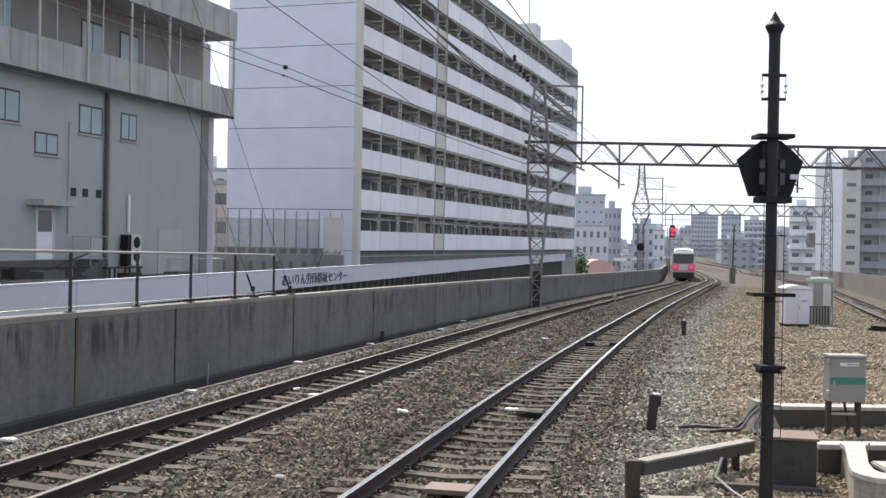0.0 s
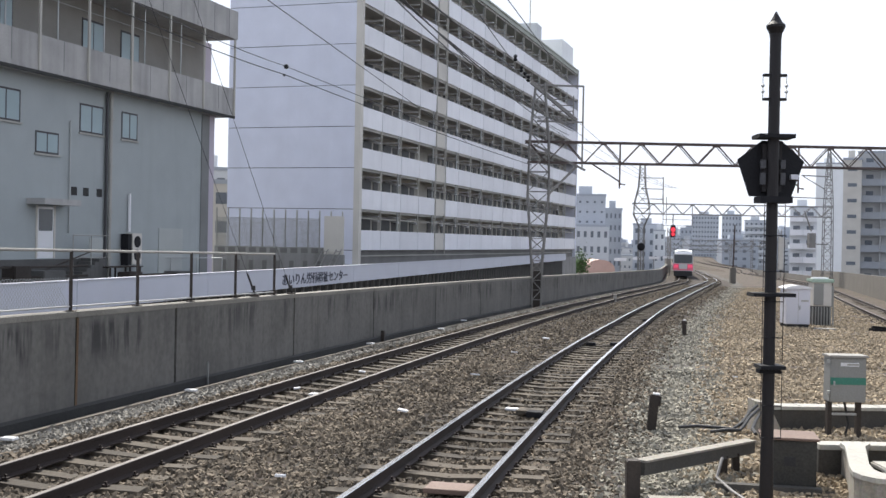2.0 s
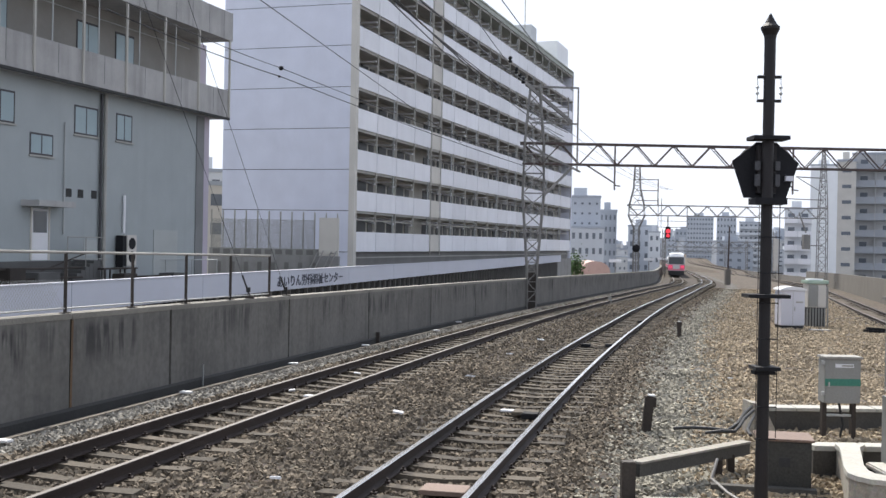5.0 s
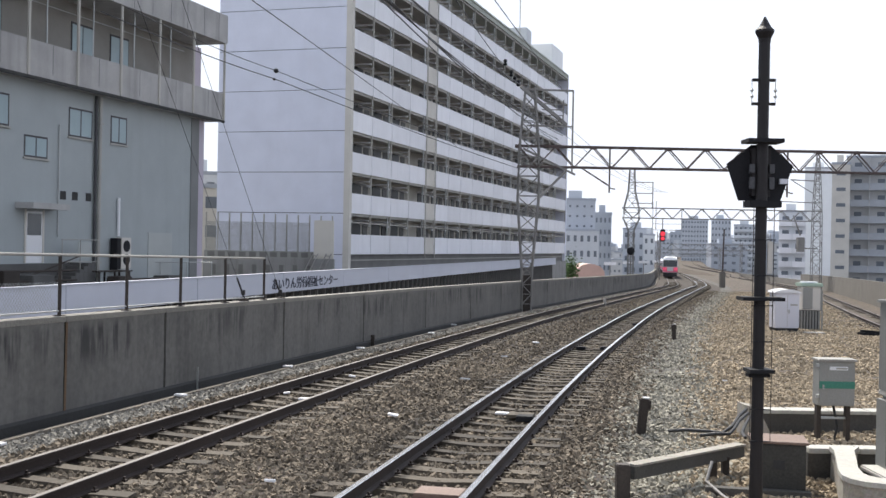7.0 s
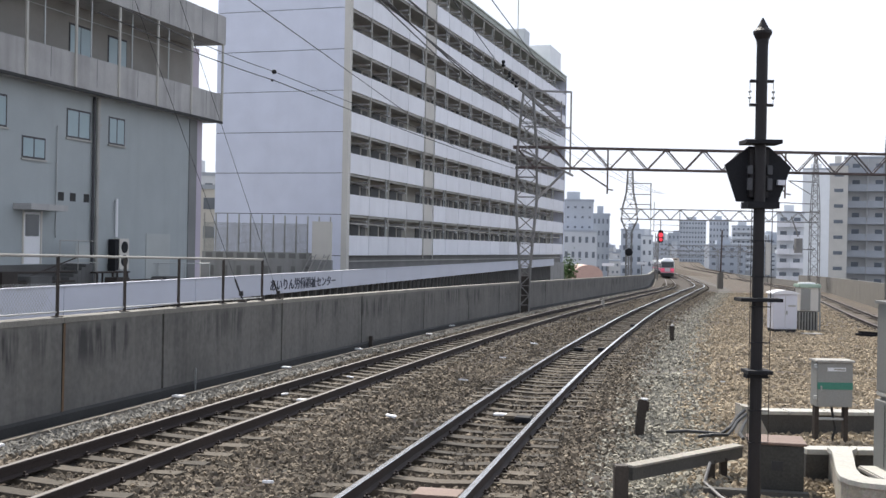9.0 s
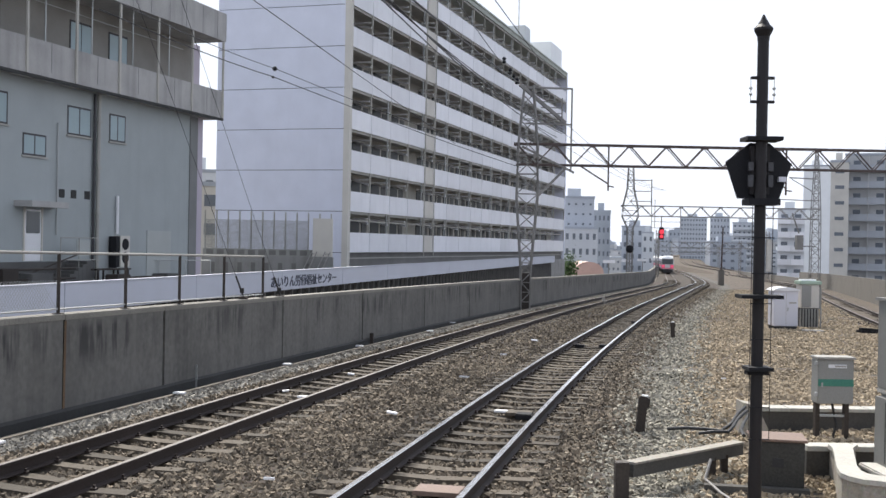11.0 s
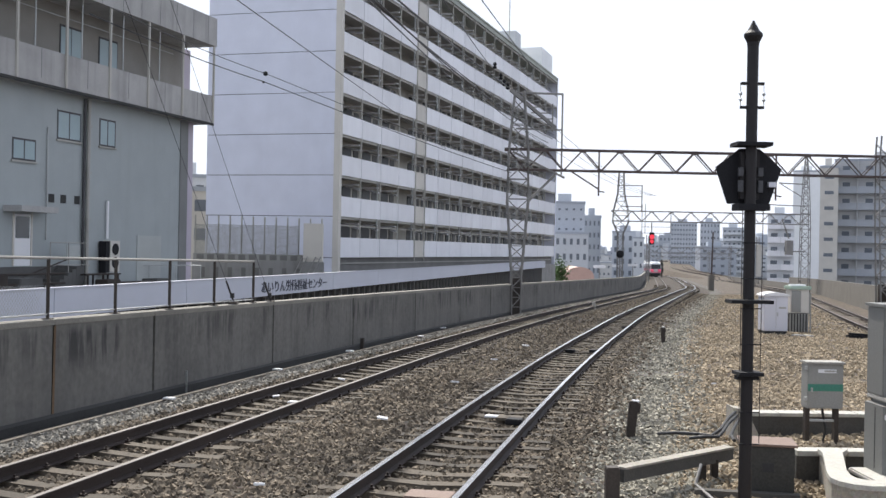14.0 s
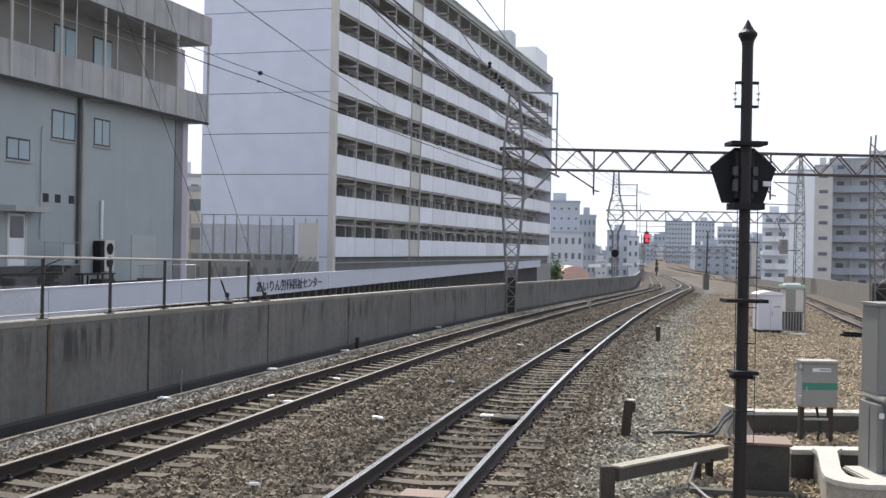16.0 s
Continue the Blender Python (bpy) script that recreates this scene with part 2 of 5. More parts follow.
TRAIN_RED = mat("train_red_band", (0.80, 0.15, 0.24), 0.4, vary=0.05, bump=0)
TRAIN_WHITE = mat("train_roof_white", (0.9, 0.9, 0.9), 0.45, vary=0.05)
TRAIN_DARK = mat("train_underframe", (0.03, 0.03, 0.03), 0.7)
TAIL_RED = mat("red_tail_lamp", (1.0, 0.07, 0.16), 0.4, vary=0, bump=0, emit=0.8)
SIGNAL_RED = mat("red_signal_lamp", (1.0, 0.05, 0.08), 0.4, vary=0, bump=0, emit=0.6)
STREET = mat("street_asphalt", (0.09, 0.09, 0.09), 0.9, vary=0.2, scale=0.1)
PARAPET_FAR = mat("brown_grey_parapet", (0.17, 0.158, 0.14), 0.9, vary=0.15, streak=0.3, tint=(0.16, 0.14, 0.12))
# pale bluish walls with the distance haze mixed into their colours
CITY = [mat("city_wall", c, 0.85, vary=0.10, scale=0.2) for c in
        ((0.50, 0.53, 0.58), (0.57, 0.59, 0.62), (0.40, 0.43, 0.48), (0.66, 0.68, 0.71), (0.53, 0.53, 0.53))]
LEAF = mat("leaf_green", (0.07, 0.13, 0.035), 0.7, vary=0.3, islands=0.5)
BARK = mat("bark", (0.10, 0.075, 0.05), 0.9)


# ---- building helpers ----
def bx(bm, x0, x1, y0, y1, z0, z1, m=None):
    r = bmesh.ops.create_cube(bm, size=1.0, matrix=Matrix.Translation(((x0 + x1) / 2, (y0 + y1) / 2, (z0 + z1) / 2))
                              @ Matrix.Diagonal((abs(x1 - x0), abs(y1 - y0), abs(z1 - z0), 1)))
    if m is not None:
        bmesh.ops.transform(bm, matrix=m, verts=r["verts"])
    return r["verts"]


def box(x0, x1, y0, y1, z0, z1, m=None, bevel=0.0):
    bm = bmesh.new()
    bx(bm, x0, x1, y0, y1, z0, z1, m)
    if bevel:
        bmesh.ops.bevel(bm, geom=bm.edges[:], offset=bevel, segments=2, affect="EDGES")
    return bm


def rod(bm, a, b, r, r2=None, seg=6):
    a, b = Vector(a), Vector(b)
    d = b - a
    m = Matrix.Translation((a + b) / 2) @ d.to_track_quat("Z", "Y").to_matrix().to_4x4()
    bmesh.ops.create_cone(bm, cap_ends=True, segments=seg, radius1=r, radius2=r if r2 is None else r2, depth=d.length, matrix=m)


def tube(bm, pts, r, seg=6):
    """One bent tube through the points."""
    pts = [Vector(p) for p in pts]
    rings = []
    for i, p in enumerate(pts):
        d = (pts[min(i + 1, len(pts) - 1)] - pts[max(i - 1, 0)]).normalized()
        q = d.to_track_quat("Z", "Y").to_matrix()
        rings.append([bm.verts.new(p + q @ Vector((r * math.cos(2 * math.pi * k / seg), r * math.sin(2 * math.pi * k / seg), 0))) for k in range(seg)])
    for a, b in zip(rings, rings[1:]):
        for k in range(seg):
            bm.faces.new((a[k], a[(k + 1) % seg], b[(k + 1) % seg], b[k]))
    bm.faces.new(rings[0][::-1])
    bm.faces.new(rings[-1])


def bar(bm, a, b, w, h=None):
    """A square bar from a to b."""
    a, b = Vector(a), Vector(b)
    d = b - a
    m = Matrix.Translation((a + b) / 2) @ d.to_track_quat("Z", "Y").to_matrix().to_4x4() @ Matrix.Diagonal((w, h or w, d.length, 1))
    bmesh.ops.create_cube(bm, size=1.0, matrix=m)


def lathe(bm, prof, seg=16, m=None):
    """Turns (radius, height) pairs round the z axis."""
    rings = []
    for r, z in prof:
        rings.append([bm.verts.new((max(r, 0.0005) * math.cos(2 * math.pi * i / seg), max(r, 0.0005) * math.sin(2 * math.pi * i / seg), z)) for i in range(seg)])
    for p, q in zip(rings, rings[1:]):
        for i in range(seg):
            bm.faces.new((p[i], p[(i + 1) % seg], q[(i + 1) % seg], q[i]))
    bm.faces.new(rings[0][::-1])
    bm.faces.new(rings[-1])
    if m is not None:
        bmesh.ops.transform(bm, matrix=m, verts=[v for r in rings for v in r])


def prism(bm, outline, y0, y1, m=None):
    """An outline of (x, z) pairs, drawn from y0 to y1."""
    a = [bm.verts.new((x, y0, z)) for x, z in outline]
    b = [bm.verts.new((x, y1, z)) for x, z in outline]
    k = len(outline)
    bm.faces.new(a)
    bm.faces.new(b[::-1])
    for i in range(k):
        bm.faces.new((a[(i + 1) % k], a[i], b[i], b[(i + 1) % k]))
    if m is not None:
        bmesh.ops.transform(bm, matrix=m, verts=a + b)


def mesh_of(name, bm, material):
    bmesh.ops.recalc_face_normals(bm, faces=bm.faces[:])
    me = bpy.data.meshes.new(name)
    bm.to_mesh(me)
    bm.free()
    for mm in material if isinstance(material, (list, tuple)) else (material,):
        me.materials.append(mm)
    return me


def part(name, bm, material, parent=None, label="", smooth=False):
    me = bm if isinstance(bm, bpy.types.Mesh) else mesh_of(name, bm, material)
    if smooth:
        for p in me.polygons:
            p.use_smooth = True
    ob = new(name, me)
    if parent is not None:
        ob.parent = parent
    if label:
        ob["label"] = label
    return ob


def place(ob, m):
    ob.matrix_basis = m
    return ob


def thing(name, label, category, m=None, group="", kind=""):
    e = new(name)
    e.empty_display_size = 0.3
    if m is not None:
        e.matrix_basis = m
    return tagged(e, label, category, group, kind)


def pydata(name, verts, faces, material, parent=None, label=""):
    me = bpy.data.meshes.new(name)
    me.from_pydata(verts, [], faces)
    me.materials.append(material)
    ob = new(name, me)
    if parent is not None:
        ob.parent = parent
    if label:
        ob["label"] = label
    return ob


# ---- the line: its centre, its fall and its heading ----
def between(y, stops):
    """A value that runs evenly from stop to stop."""
    if y <= stops[0][0]:
        return stops[0][1]
    for (a, va), (b, vb) in zip(stops, stops[1:]):
        if y <= b:
            return va + (vb - va) * (y - a) / (b - a)
    return stops[-1][1]


def slope_at(y):
    return between(y, ((14, 0.222), (62, 0.292), (110, 0.292), (142, 0.208), (235, 0.208), (285, 0.200), (360, 0.100), (420, 0.120)))


def grade_at(y):
    return between(y, ((130, -0.01436), (140, -0.0136), (265, -0.0134), (330, -0.004), (430, 0.003)))


def near_shift(y):
    """How far the near track leaves its even distance to the line, sideways and in height, through the bends."""
    return (between(y, ((40, 0.0), (72, -0.26), (96, -0.44), (112, -0.5), (132, -0.42), (150, -0.1), (168, 0.1))),
            between(y, ((40, 0.0), (72, 0.08), (110, 0.15), (135, 0.06), (160, 0.0))))


STEP, Y0 = 0.5, -60.0
CX, CZ = [0.0], [0.0]
for i in range(2200):
    CX.append(CX[-1] + slope_at(Y0 + (i + 0.5) * STEP) * STEP)
    CZ.append(CZ[-1] + grade_at(Y0 + (i + 0.5) * STEP) * STEP)
_x, _z = CX[int((15 - Y0) / STEP)] - 0.74, CZ[int(-Y0 / STEP)]
CX, CZ = [c - _x for c in CX], [c - _z for c in CZ]


def on_line(y, off=0.0, dz=0.0):
    """The place at the station y, so far to the right of the near track's centre and above its rails."""
    f = max(0.0, min((y - Y0) / STEP, len(CX) - 1.001))
    i = int(f)
    f -= i
    x, z, s = CX[i] * (1 - f) + CX[i + 1] * f, CZ[i] * (1 - f) + CZ[i + 1] * f, slope_at(y)
    k = math.hypot(1, s)
    return Vector((x + off / k, y - off * s / k, z + dz))


def line_pose(y, off=0.0, dz=0.0):
    """A frame on the line: its y axis runs along the line, its x axis to the right."""
    p, g = on_line(y, off, dz), grade_at(y)
    yaxis = Vector((slope_at(y), 1, g)).normalized()
    xaxis = yaxis.cross(Vector((0, 0, 1))).normalized()
    zaxis = xaxis.cross(yaxis)
    m = Matrix((xaxis, yaxis, zaxis)).transposed().to_4x4()
    return Matrix.Translation(p) @ m


def stations(y0, y1):
    ys, y = [y0], y0
    while y < y1 - 1e-6:
        y = min(y1, y + (2 if y < 60 else 3 if y < 180 else 8))
        ys.append(y)
    return ys


def sweep(prof, y0, y1, closed=True, off=0.0, shift=None):
    """A profile of (offset, height) pairs, drawn along the line."""
    bm = bmesh.new()
    rings = []
    for y in stations(y0, y1):
        do, dz = shift(y) if shift else (0.0, 0.0)
        rings.append([bm.verts.new(on_line(y, off + o + do, z + dz)) for o, z in prof])
    k = len(prof)
    for p, q in zip(rings, rings[1:]):
        for i in range(k if closed else k - 1):
            bm.faces.new((p[i], p[(i + 1) % k], q[(i + 1) % k], q[i]))
    if closed:
        bm.faces.new(rings[0])
        bm.faces.new(rings[-1][::-1])
    return bm


LEFT_TRACK, WALL = -3.78, -6.50
FAR_TRACK = 10.5


# ---- ground, viaduct and tracks ----
pydata("ground", [(-2500, -300, -7), (2500, -300, -7), (2500, 4000, -7), (-2500, 4000, -7)], [(0, 1, 2, 3)], STREET)
tagged(bpy.data.objects["ground"], "dull grey street level far below the railway", "ground", kind="structure")


def bed_height(o):
    """The ballast's height under the rails, across the line."""
    z = -0.26
    for c in (LEFT_TRACK, 0.0, FAR_TRACK):
        d = abs(o - c)
        z = max(z, (-0.235 if d < 0.62 else -0.19) - max(0, d - 1.3) * 0.10)
    if o > 2.6:
        z = max(z, -0.24 + 0.02 * min(o - 2.6, 3.0))
    return z


def make_bed():
    """Ballast in three tones, with an uneven top, on a viaduct body."""
    for name, o0, o1, material, label in (
            ("track_bed", -6.2, 1.75, BALLAST, "brown stone ballast bed under the rails"),
            ("gravel_strip", 1.75, 2.95, BALLAST_GREY, "grey crushed stone beside the track"),
            ("gravel_yard", 2.95, 13.2, BALLAST_TAN, "tan crushed stone between the tracks")):
        cols = int((o1 - o0) / 0.16)
        ys = [4 + i * 0.16 for i in range(190)] + [34.4 + i * 0.6 for i in range(140)] + [118.4 + 8 * i for i in range(90)]
        verts, faces = [], []
        for y in ys:
            for i in range(cols + 1):
                o = o0 + (o1 - o0) * i / cols
                if 1.4 < o < 12:
                    o += 0.45 * min(1, (o - 1.4) * 2) * noise.noise((o * 0.3, y * 0.35, 5))
                r = 0.03 * noise.noise((o * 3.1, y * 3.1, 0)) + 0.03 * noise.noise((o * 0.8, y * 0.5, 3))
                verts.append(on_line(y, o, bed_height(o) + (r if y < 200 else 0)))
        w = cols + 1
        for j in range(len(ys) - 1):
            for i in range(cols):
                faces.append((j * w + i, j * w + i + 1, (j + 1) * w + i + 1, (j + 1) * w + i))
        ob = pydata(name, verts, faces, material)
        tagged(ob, label, "ballast", kind="structure")
    ob = part("viaduct", sweep([(-6.9, -0.5), (13.6, -0.5), (13.6, -6.9), (-6.9, -6.9)], -20, 840), CONCRETE)
    tagged(ob, "pale concrete viaduct that carries the tracks", "viaduct", kind="structure")
    ob = part("near_bed", sweep([(-6.2, -0.2), (13.2, -0.2), (13.2, -0.45), (-6.2, -0.45)], -20, 4.3), BALLAST)
    tagged(ob, "brown stone ballast at the platform end", "ballast", kind="structure")


RAIL = [(-0.0625, -0.150), (0.0625, -0.150), (0.0625, -0.137), (0.010, -0.120), (0.010, -0.045), (0.033, -0.034), (0.033, -0.004), (-0.033, -0.004),
        (-0.033, -0.034), (-0.010, -0.045), (-0.010, -0.120), (-0.0625, -0.137)]


def make_track(name, label, off, head, y0, y1, sleepers_to, shift=None):
    t = thing(name, label, "track", kind="structure")
    for side in (-0.566, 0.566):
        part("rail", sweep([(o, z) for o, z in RAIL], y0, y1, off=off + side, shift=shift), RAIL_SIDE, t)
        part("rail_head", sweep([(-0.027, 0.0), (0.027, 0.0), (0.031, -0.0038), (-0.031, -0.0038)], y0, y1, off=off + side, shift=shift), head, t, "worn bright running face")
    shapes = []
    for k in range(4):
        bm = box(-1.05, 1.05, -0.105, 0.105, -0.15, 0.0)
        bmesh.ops.subdivide_edges(bm, edges=[e for e in bm.edges if abs(e.verts[0].co.x - e.verts[1].co.x) > 1], cuts=5)
        for v in bm.verts:
            v.co.x += random.uniform(-0.02, 0.02)
            v.co.y += random.uniform(-0.012, 0.012)
            v.co.z += random.uniform(-0.004, 0.004) - 0.045 * max(0, 1 - (v.co.x / 0.55) ** 2)
        shapes.append(mesh_of("sleeper", bm, SLEEPER))
    clip = bmesh.new()
    y, k = y0 + 0.3, 0
    while y < sleepers_to:
        do, dz = shift(y) if shift else (0.0, 0.0)
        m = line_pose(y, off + do, dz - 0.145) @ pose(random.uniform(-0.03, 0.03), 0, random.uniform(-0.01, 0.01), 0, 0, random.uniform(-0.9, 0.9))
        if k < 300:
            place(part("sleeper", shapes[k % 4], None, t), m)
        for side in (-0.566, 0.566):
            for s2 in (-0.088, 0.088):
                if y < 60:
                    bx(clip, side + s2 - 0.03, side + s2 + 0.03, -0.032, 0.032, 0.0, 0.022, m)
                    bx(clip, side + s2 - 0.012, side + s2 + 0.012, -0.012, 0.012, 0.0221, 0.05, m)
        y += 0.61
        k += 1
    tagged(part("rail_fastening", clip, RAIL_SIDE, t), kind="stuff")


def make_wall():
    """The retaining wall beside the line: cast panels with joints, a coping and a drain kerb."""
    w = thing("wall_west", "stained grey concrete retaining wall with vertical joints beside the track", "wall", kind="structure")
    ends = [-15.0, -9.0, -3.0, 3.0, 6.2, 9.3, 12.3, 15.29, 18.47, 24.23, 30.3, 37.2] + [44.1 + 6.0 * i for i in range(50)]
    for a, b in zip(ends, ends[1:]):
        if a > 330: break
        part("wall_panel", sweep([(WALL, -0.45), (WALL, 1.20), (WALL - 0.28, 1.20), (WALL - 0.28, -0.45)], a + 0.04, b - 0.04), CONCRETE_WALL, w)
        part("coping", sweep([(WALL + 0.012, 1.202), (WALL + 0.012, 1.285), (WALL - 0.31, 1.285), (WALL - 0.31, 1.202)], a + 0.006, b - 0.006), WALL_COPING, w, "grey cement coping")
    part("joint_core", sweep([(WALL - 0.05, -0.4), (WALL - 0.05, 1.17), (WALL - 0.22, 1.17), (WALL - 0.22, -0.4)], -14.9, 330), JOINT, w, "dark joint filler")
    # added strip whose dark colour stands in for shade behind the kerb
    part("foot_shade_strip", sweep([(WALL + 0.005, -0.44), (WALL + 0.005, -0.14), (WALL + 0.05, -0.18), (WALL + 0.06, -0.44)], -15, 330), GUTTER_SHADE, w, "dark strip painted as the shade at the wall foot")
    part("gutter", sweep([(WALL + 0.06, -0.46), (WALL + 0.06, -0.36), (WALL + 0.43, -0.36), (WALL + 0.43, -0.46)], -15, 330), GUTTER_SHADE, w, "dark drain gutter")
    part("drain_kerb", sweep([(WALL + 0.42, -0.4), (WALL + 0.42, -0.215), (WALL + 0.57, -0.2), (WALL + 0.57, -0.4)], -15, 330), KERB, w, "thin dusty drain kerb")
    part("rust_streak", box(-0.03, 0.03, -0.003, 0.0, -0.3, 1.19), RUST_STREAK, w, "rust-brown run-off stain").matrix_basis = line_pose(15.29, WALL, 0) @ pose(0.004, 0, 0, 0, 0, 90)


def make_east_parapet():
    w = thing("wall_east", "brown-grey concrete parapet beyond the far track", "wall", kind="structure")
    y = 8.0
    while y < 330:
        step = 8 if y < 120 else 30
        top = 1.5 if y < 130 else 0.7
        part("parapet_panel", sweep([(13.0, -0.45), (13.0, top), (13.25, top), (13.25, -0.45)], y, y + step - 0.03), PARAPET_FAR, w)
        y += step


# ---- the long apartment block ----
APT = Matrix.Translation((-5.30, 68.5, 0)) @ Matrix(((0.3108, 0.9505, 0, 0), (0.9505, -0.3108, 0, 0), (0, 0, 1, 0), (0, 0, 0, 1)))
# local axes: x along the front, y outward to the railway, z up
STOREY, FIRST, FLOORS = 2.575, 1.59, 8


def make_apartments():
    a = thing("apartment_block", "long white eight-storey apartment block with open galleries on every floor", "building", APT)
    length, deep = 68.0, 9.2
    top = FIRST + STOREY * FLOORS
    cols = [0.0, 3.75, 7.4, 11.1, 14.75, 17.05]
    while cols[-1] < length - 3.2:
        cols.append(cols[-1] + 3.46)
    cols[-1] = length
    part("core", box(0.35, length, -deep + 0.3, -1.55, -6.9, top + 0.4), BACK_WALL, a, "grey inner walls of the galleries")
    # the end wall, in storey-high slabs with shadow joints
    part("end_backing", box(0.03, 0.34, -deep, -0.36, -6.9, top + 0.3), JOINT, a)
    z = FIRST + 2.55 - STOREY * 4
    while z < top + 0.9:
        part("end_slab", box(-0.06, 0.028, -deep, -0.36, max(z, -6.9) + 0.02, min(z + STOREY, top + 0.95) - 0.02), END_WALL, a)
        z += STOREY
    part("corner_strip", box(-0.075, 0.34, -0.355, 0.03, -1.0, top + 0.95), CORNER_TAN, a, "cream corner pier")
    panel = {}
    win_mesh = mesh_of("window", box(-0.75, 0.75, 0, 0.05, 0.95, 2.0), GALLERY_GLASS)
    door_mesh = mesh_of("door", box(-0.42, 0.42, 0, 0.05, 0.02, 1.95), DARK_DOOR)
    bm = box(-0.035, 0.035, -0.08, 0.0, 1.25, STOREY)
    mull_mesh = mesh_of("mullion", bm, MULLION)
    tall_mesh = mesh_of("mullion", box(-0.035, 0.035, -0.08, 0.0, 1.25, STOREY + 0.42), MULLION)
    bm = bmesh.new()
    bar(bm, (0.35, -0.25, 1.86), (1.05, -1.5, 2.14), 0.12)
    bx(bm, 0.25, 0.42, -1.5, -0.3, 2.14, 2.24)
    beam_mesh = mesh_of("bracket", bm, WHITE_PAINT)
    pipe_mesh = mesh_of("drainpipe", box(-0.04, 0.04, -0.11, -0.03, 1.2, STOREY), GALV)
    for f in range(FLOORS):
        z = FIRST + f * STOREY
        rise = 0.42 if f == FLOORS - 1 else 0.0
        part("floor_slab", box(0.34, length, -1.56, -0.10, z - 0.02, z + 0.14), SLAB, a)
        part("ceiling_beam", box(0.34, length, -0.22, -0.10, z + STOREY - 0.17 + rise, z + STOREY - 0.022 + rise), FRAME_GREY, a)
        for i, (u0, u1) in enumerate(zip(cols, cols[1:])):
            w = round(u1 - u0, 2)
            if w not in panel:
                panel[w] = mesh_of("parapet_panel", box(0.035, w - 0.035, -0.10, 0.0, 0, 1.25), CORNER_TAN if w < 2.6 else PANEL_WHITE)
            place(part("parapet_panel", panel[w], None, a), pose(u0, 0, z))
            place(part("mullion", tall_mesh if rise else mull_mesh, None, a), pose(u1, 0, z))
            if w > 2.6:
                place(part("window", win_mesh, None, a), pose(u0 + 1.15, -1.55, z + 0.1))
                place(part("door", door_mesh, None, a), pose(u0 + 2.75, -1.55, z + 0.1))
                place(part("bracket", beam_mesh, None, a), pose(u0, 0, z))
                if i % 2:
                    place(part("drainpipe", pipe_mesh, None, a), pose(u1 - 0.45, 0, z))
    part("roof_slab", box(0.34, length, -deep, 0.02, top + 0.42, top + 0.80), ROOF_EDGE, a)
    part("far_end_wall", box(length + 0.003, length + 0.3, -deep, 0.06, -6.9, top + 0.80), END_WALL, a, "white far end wall")
    part("roof_coping", box(-0.1, length + 0.05, -deep - 0.05, 0.10, top + 0.805, top + 0.95), ROOF_EDGE, a, "grey-green roof edge")
    for u in (cols[4], cols[5]):
        bm = bmesh.new()
        rod(bm, (u, 0.06, FIRST - 0.3), (u, 0.06, top + 0.8), 0.035)
        part("rain_pipe", bm, MULLION, a, "beige rain pipe")
    part("clothes_rail", box(0.4, length, -0.42, -0.36, FIRST + 1.98, FIRST + 2.06), MULLION, a, "pale rail along the lowest gallery")
    # solid box coloured dark for the shade of the gap below the galleries
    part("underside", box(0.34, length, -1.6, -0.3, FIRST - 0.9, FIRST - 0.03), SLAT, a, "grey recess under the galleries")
    part("gallery_pipe", box(0.4, length, -0.28, -0.2, FIRST - 0.42, FIRST - 0.34), FRAME_GREY, a, "grey pipe under the galleries")
    part("podium", box(-0.5, length, -deep, 0.2, -6.9, FIRST - 0.92), PODIUM, a, "grey podium")
    # rooftop
    part("stair_tower", box(length - 6.5, length - 0.3, -6.5, -0.6, top + 0.96, top + 3.6), TOWER_WHITE, a, "white stair tower on the roof")
    bm = bmesh.new()
    bx(bm, length - 11.5, length - 9.0, -5.0, -2.5, top + 2.6, top + 4.6)
    tank = part("water_tank", bm, CITY[1], a, "pale rooftop water tank")
    bm = bmesh.new()
    for u in (length - 11.4, length - 9.1):
        for v in (-4.9, -2.6):
            rod(bm, (u, v, top + 0.95), (u, v, top + 2.6), 0.09)
    part("tank_legs", bm, FRAME_GREY, a)
    bm = bmesh.new()
    rod(bm, (length - 12.5, -3, top + 0.95), (length - 12.5, -3, top + 8.5), 0.05)
    part("antenna", bm, FRAME_GREY, a)


# ---- the grey building with the upper gallery ----
OFF = Matrix.Translation((-12.06, 56.1, 0)) @ Matrix(((-0.3013, 0.9535, 0, 0), (-0.9535, -0.3013, 0, 0), (0, 0, 1, 0), (0, 0, 0, 1)))
# local axes: x along the front towards the platform, y outward to the railway


def sash_window(parent, u0, u1, z0, z1, glass=None):
    w = part("window", box(u0, u1, -0.08, 0.012, z0, z1), METAL_SASH, parent)
    mid = (u0 + u1) / 2
    part("pane", box(u0 + 0.08, mid - 0.04, 0.0, 0.018, z0 + 0.08, z1 - 0.08), glass or GLASS_LIGHT, w)
    part("pane", box(mid + 0.04, u1 - 0.08, 0.0, 0.018, z0 + 0.08, z1 - 0.08), glass or GLASS_LIGHT, w)
    part("sill", box(u0 - 0.06, u1 + 0.06, -0.05, 0.07, z0 - 0.07, z0 - 0.002), FRAME_GREY, w)


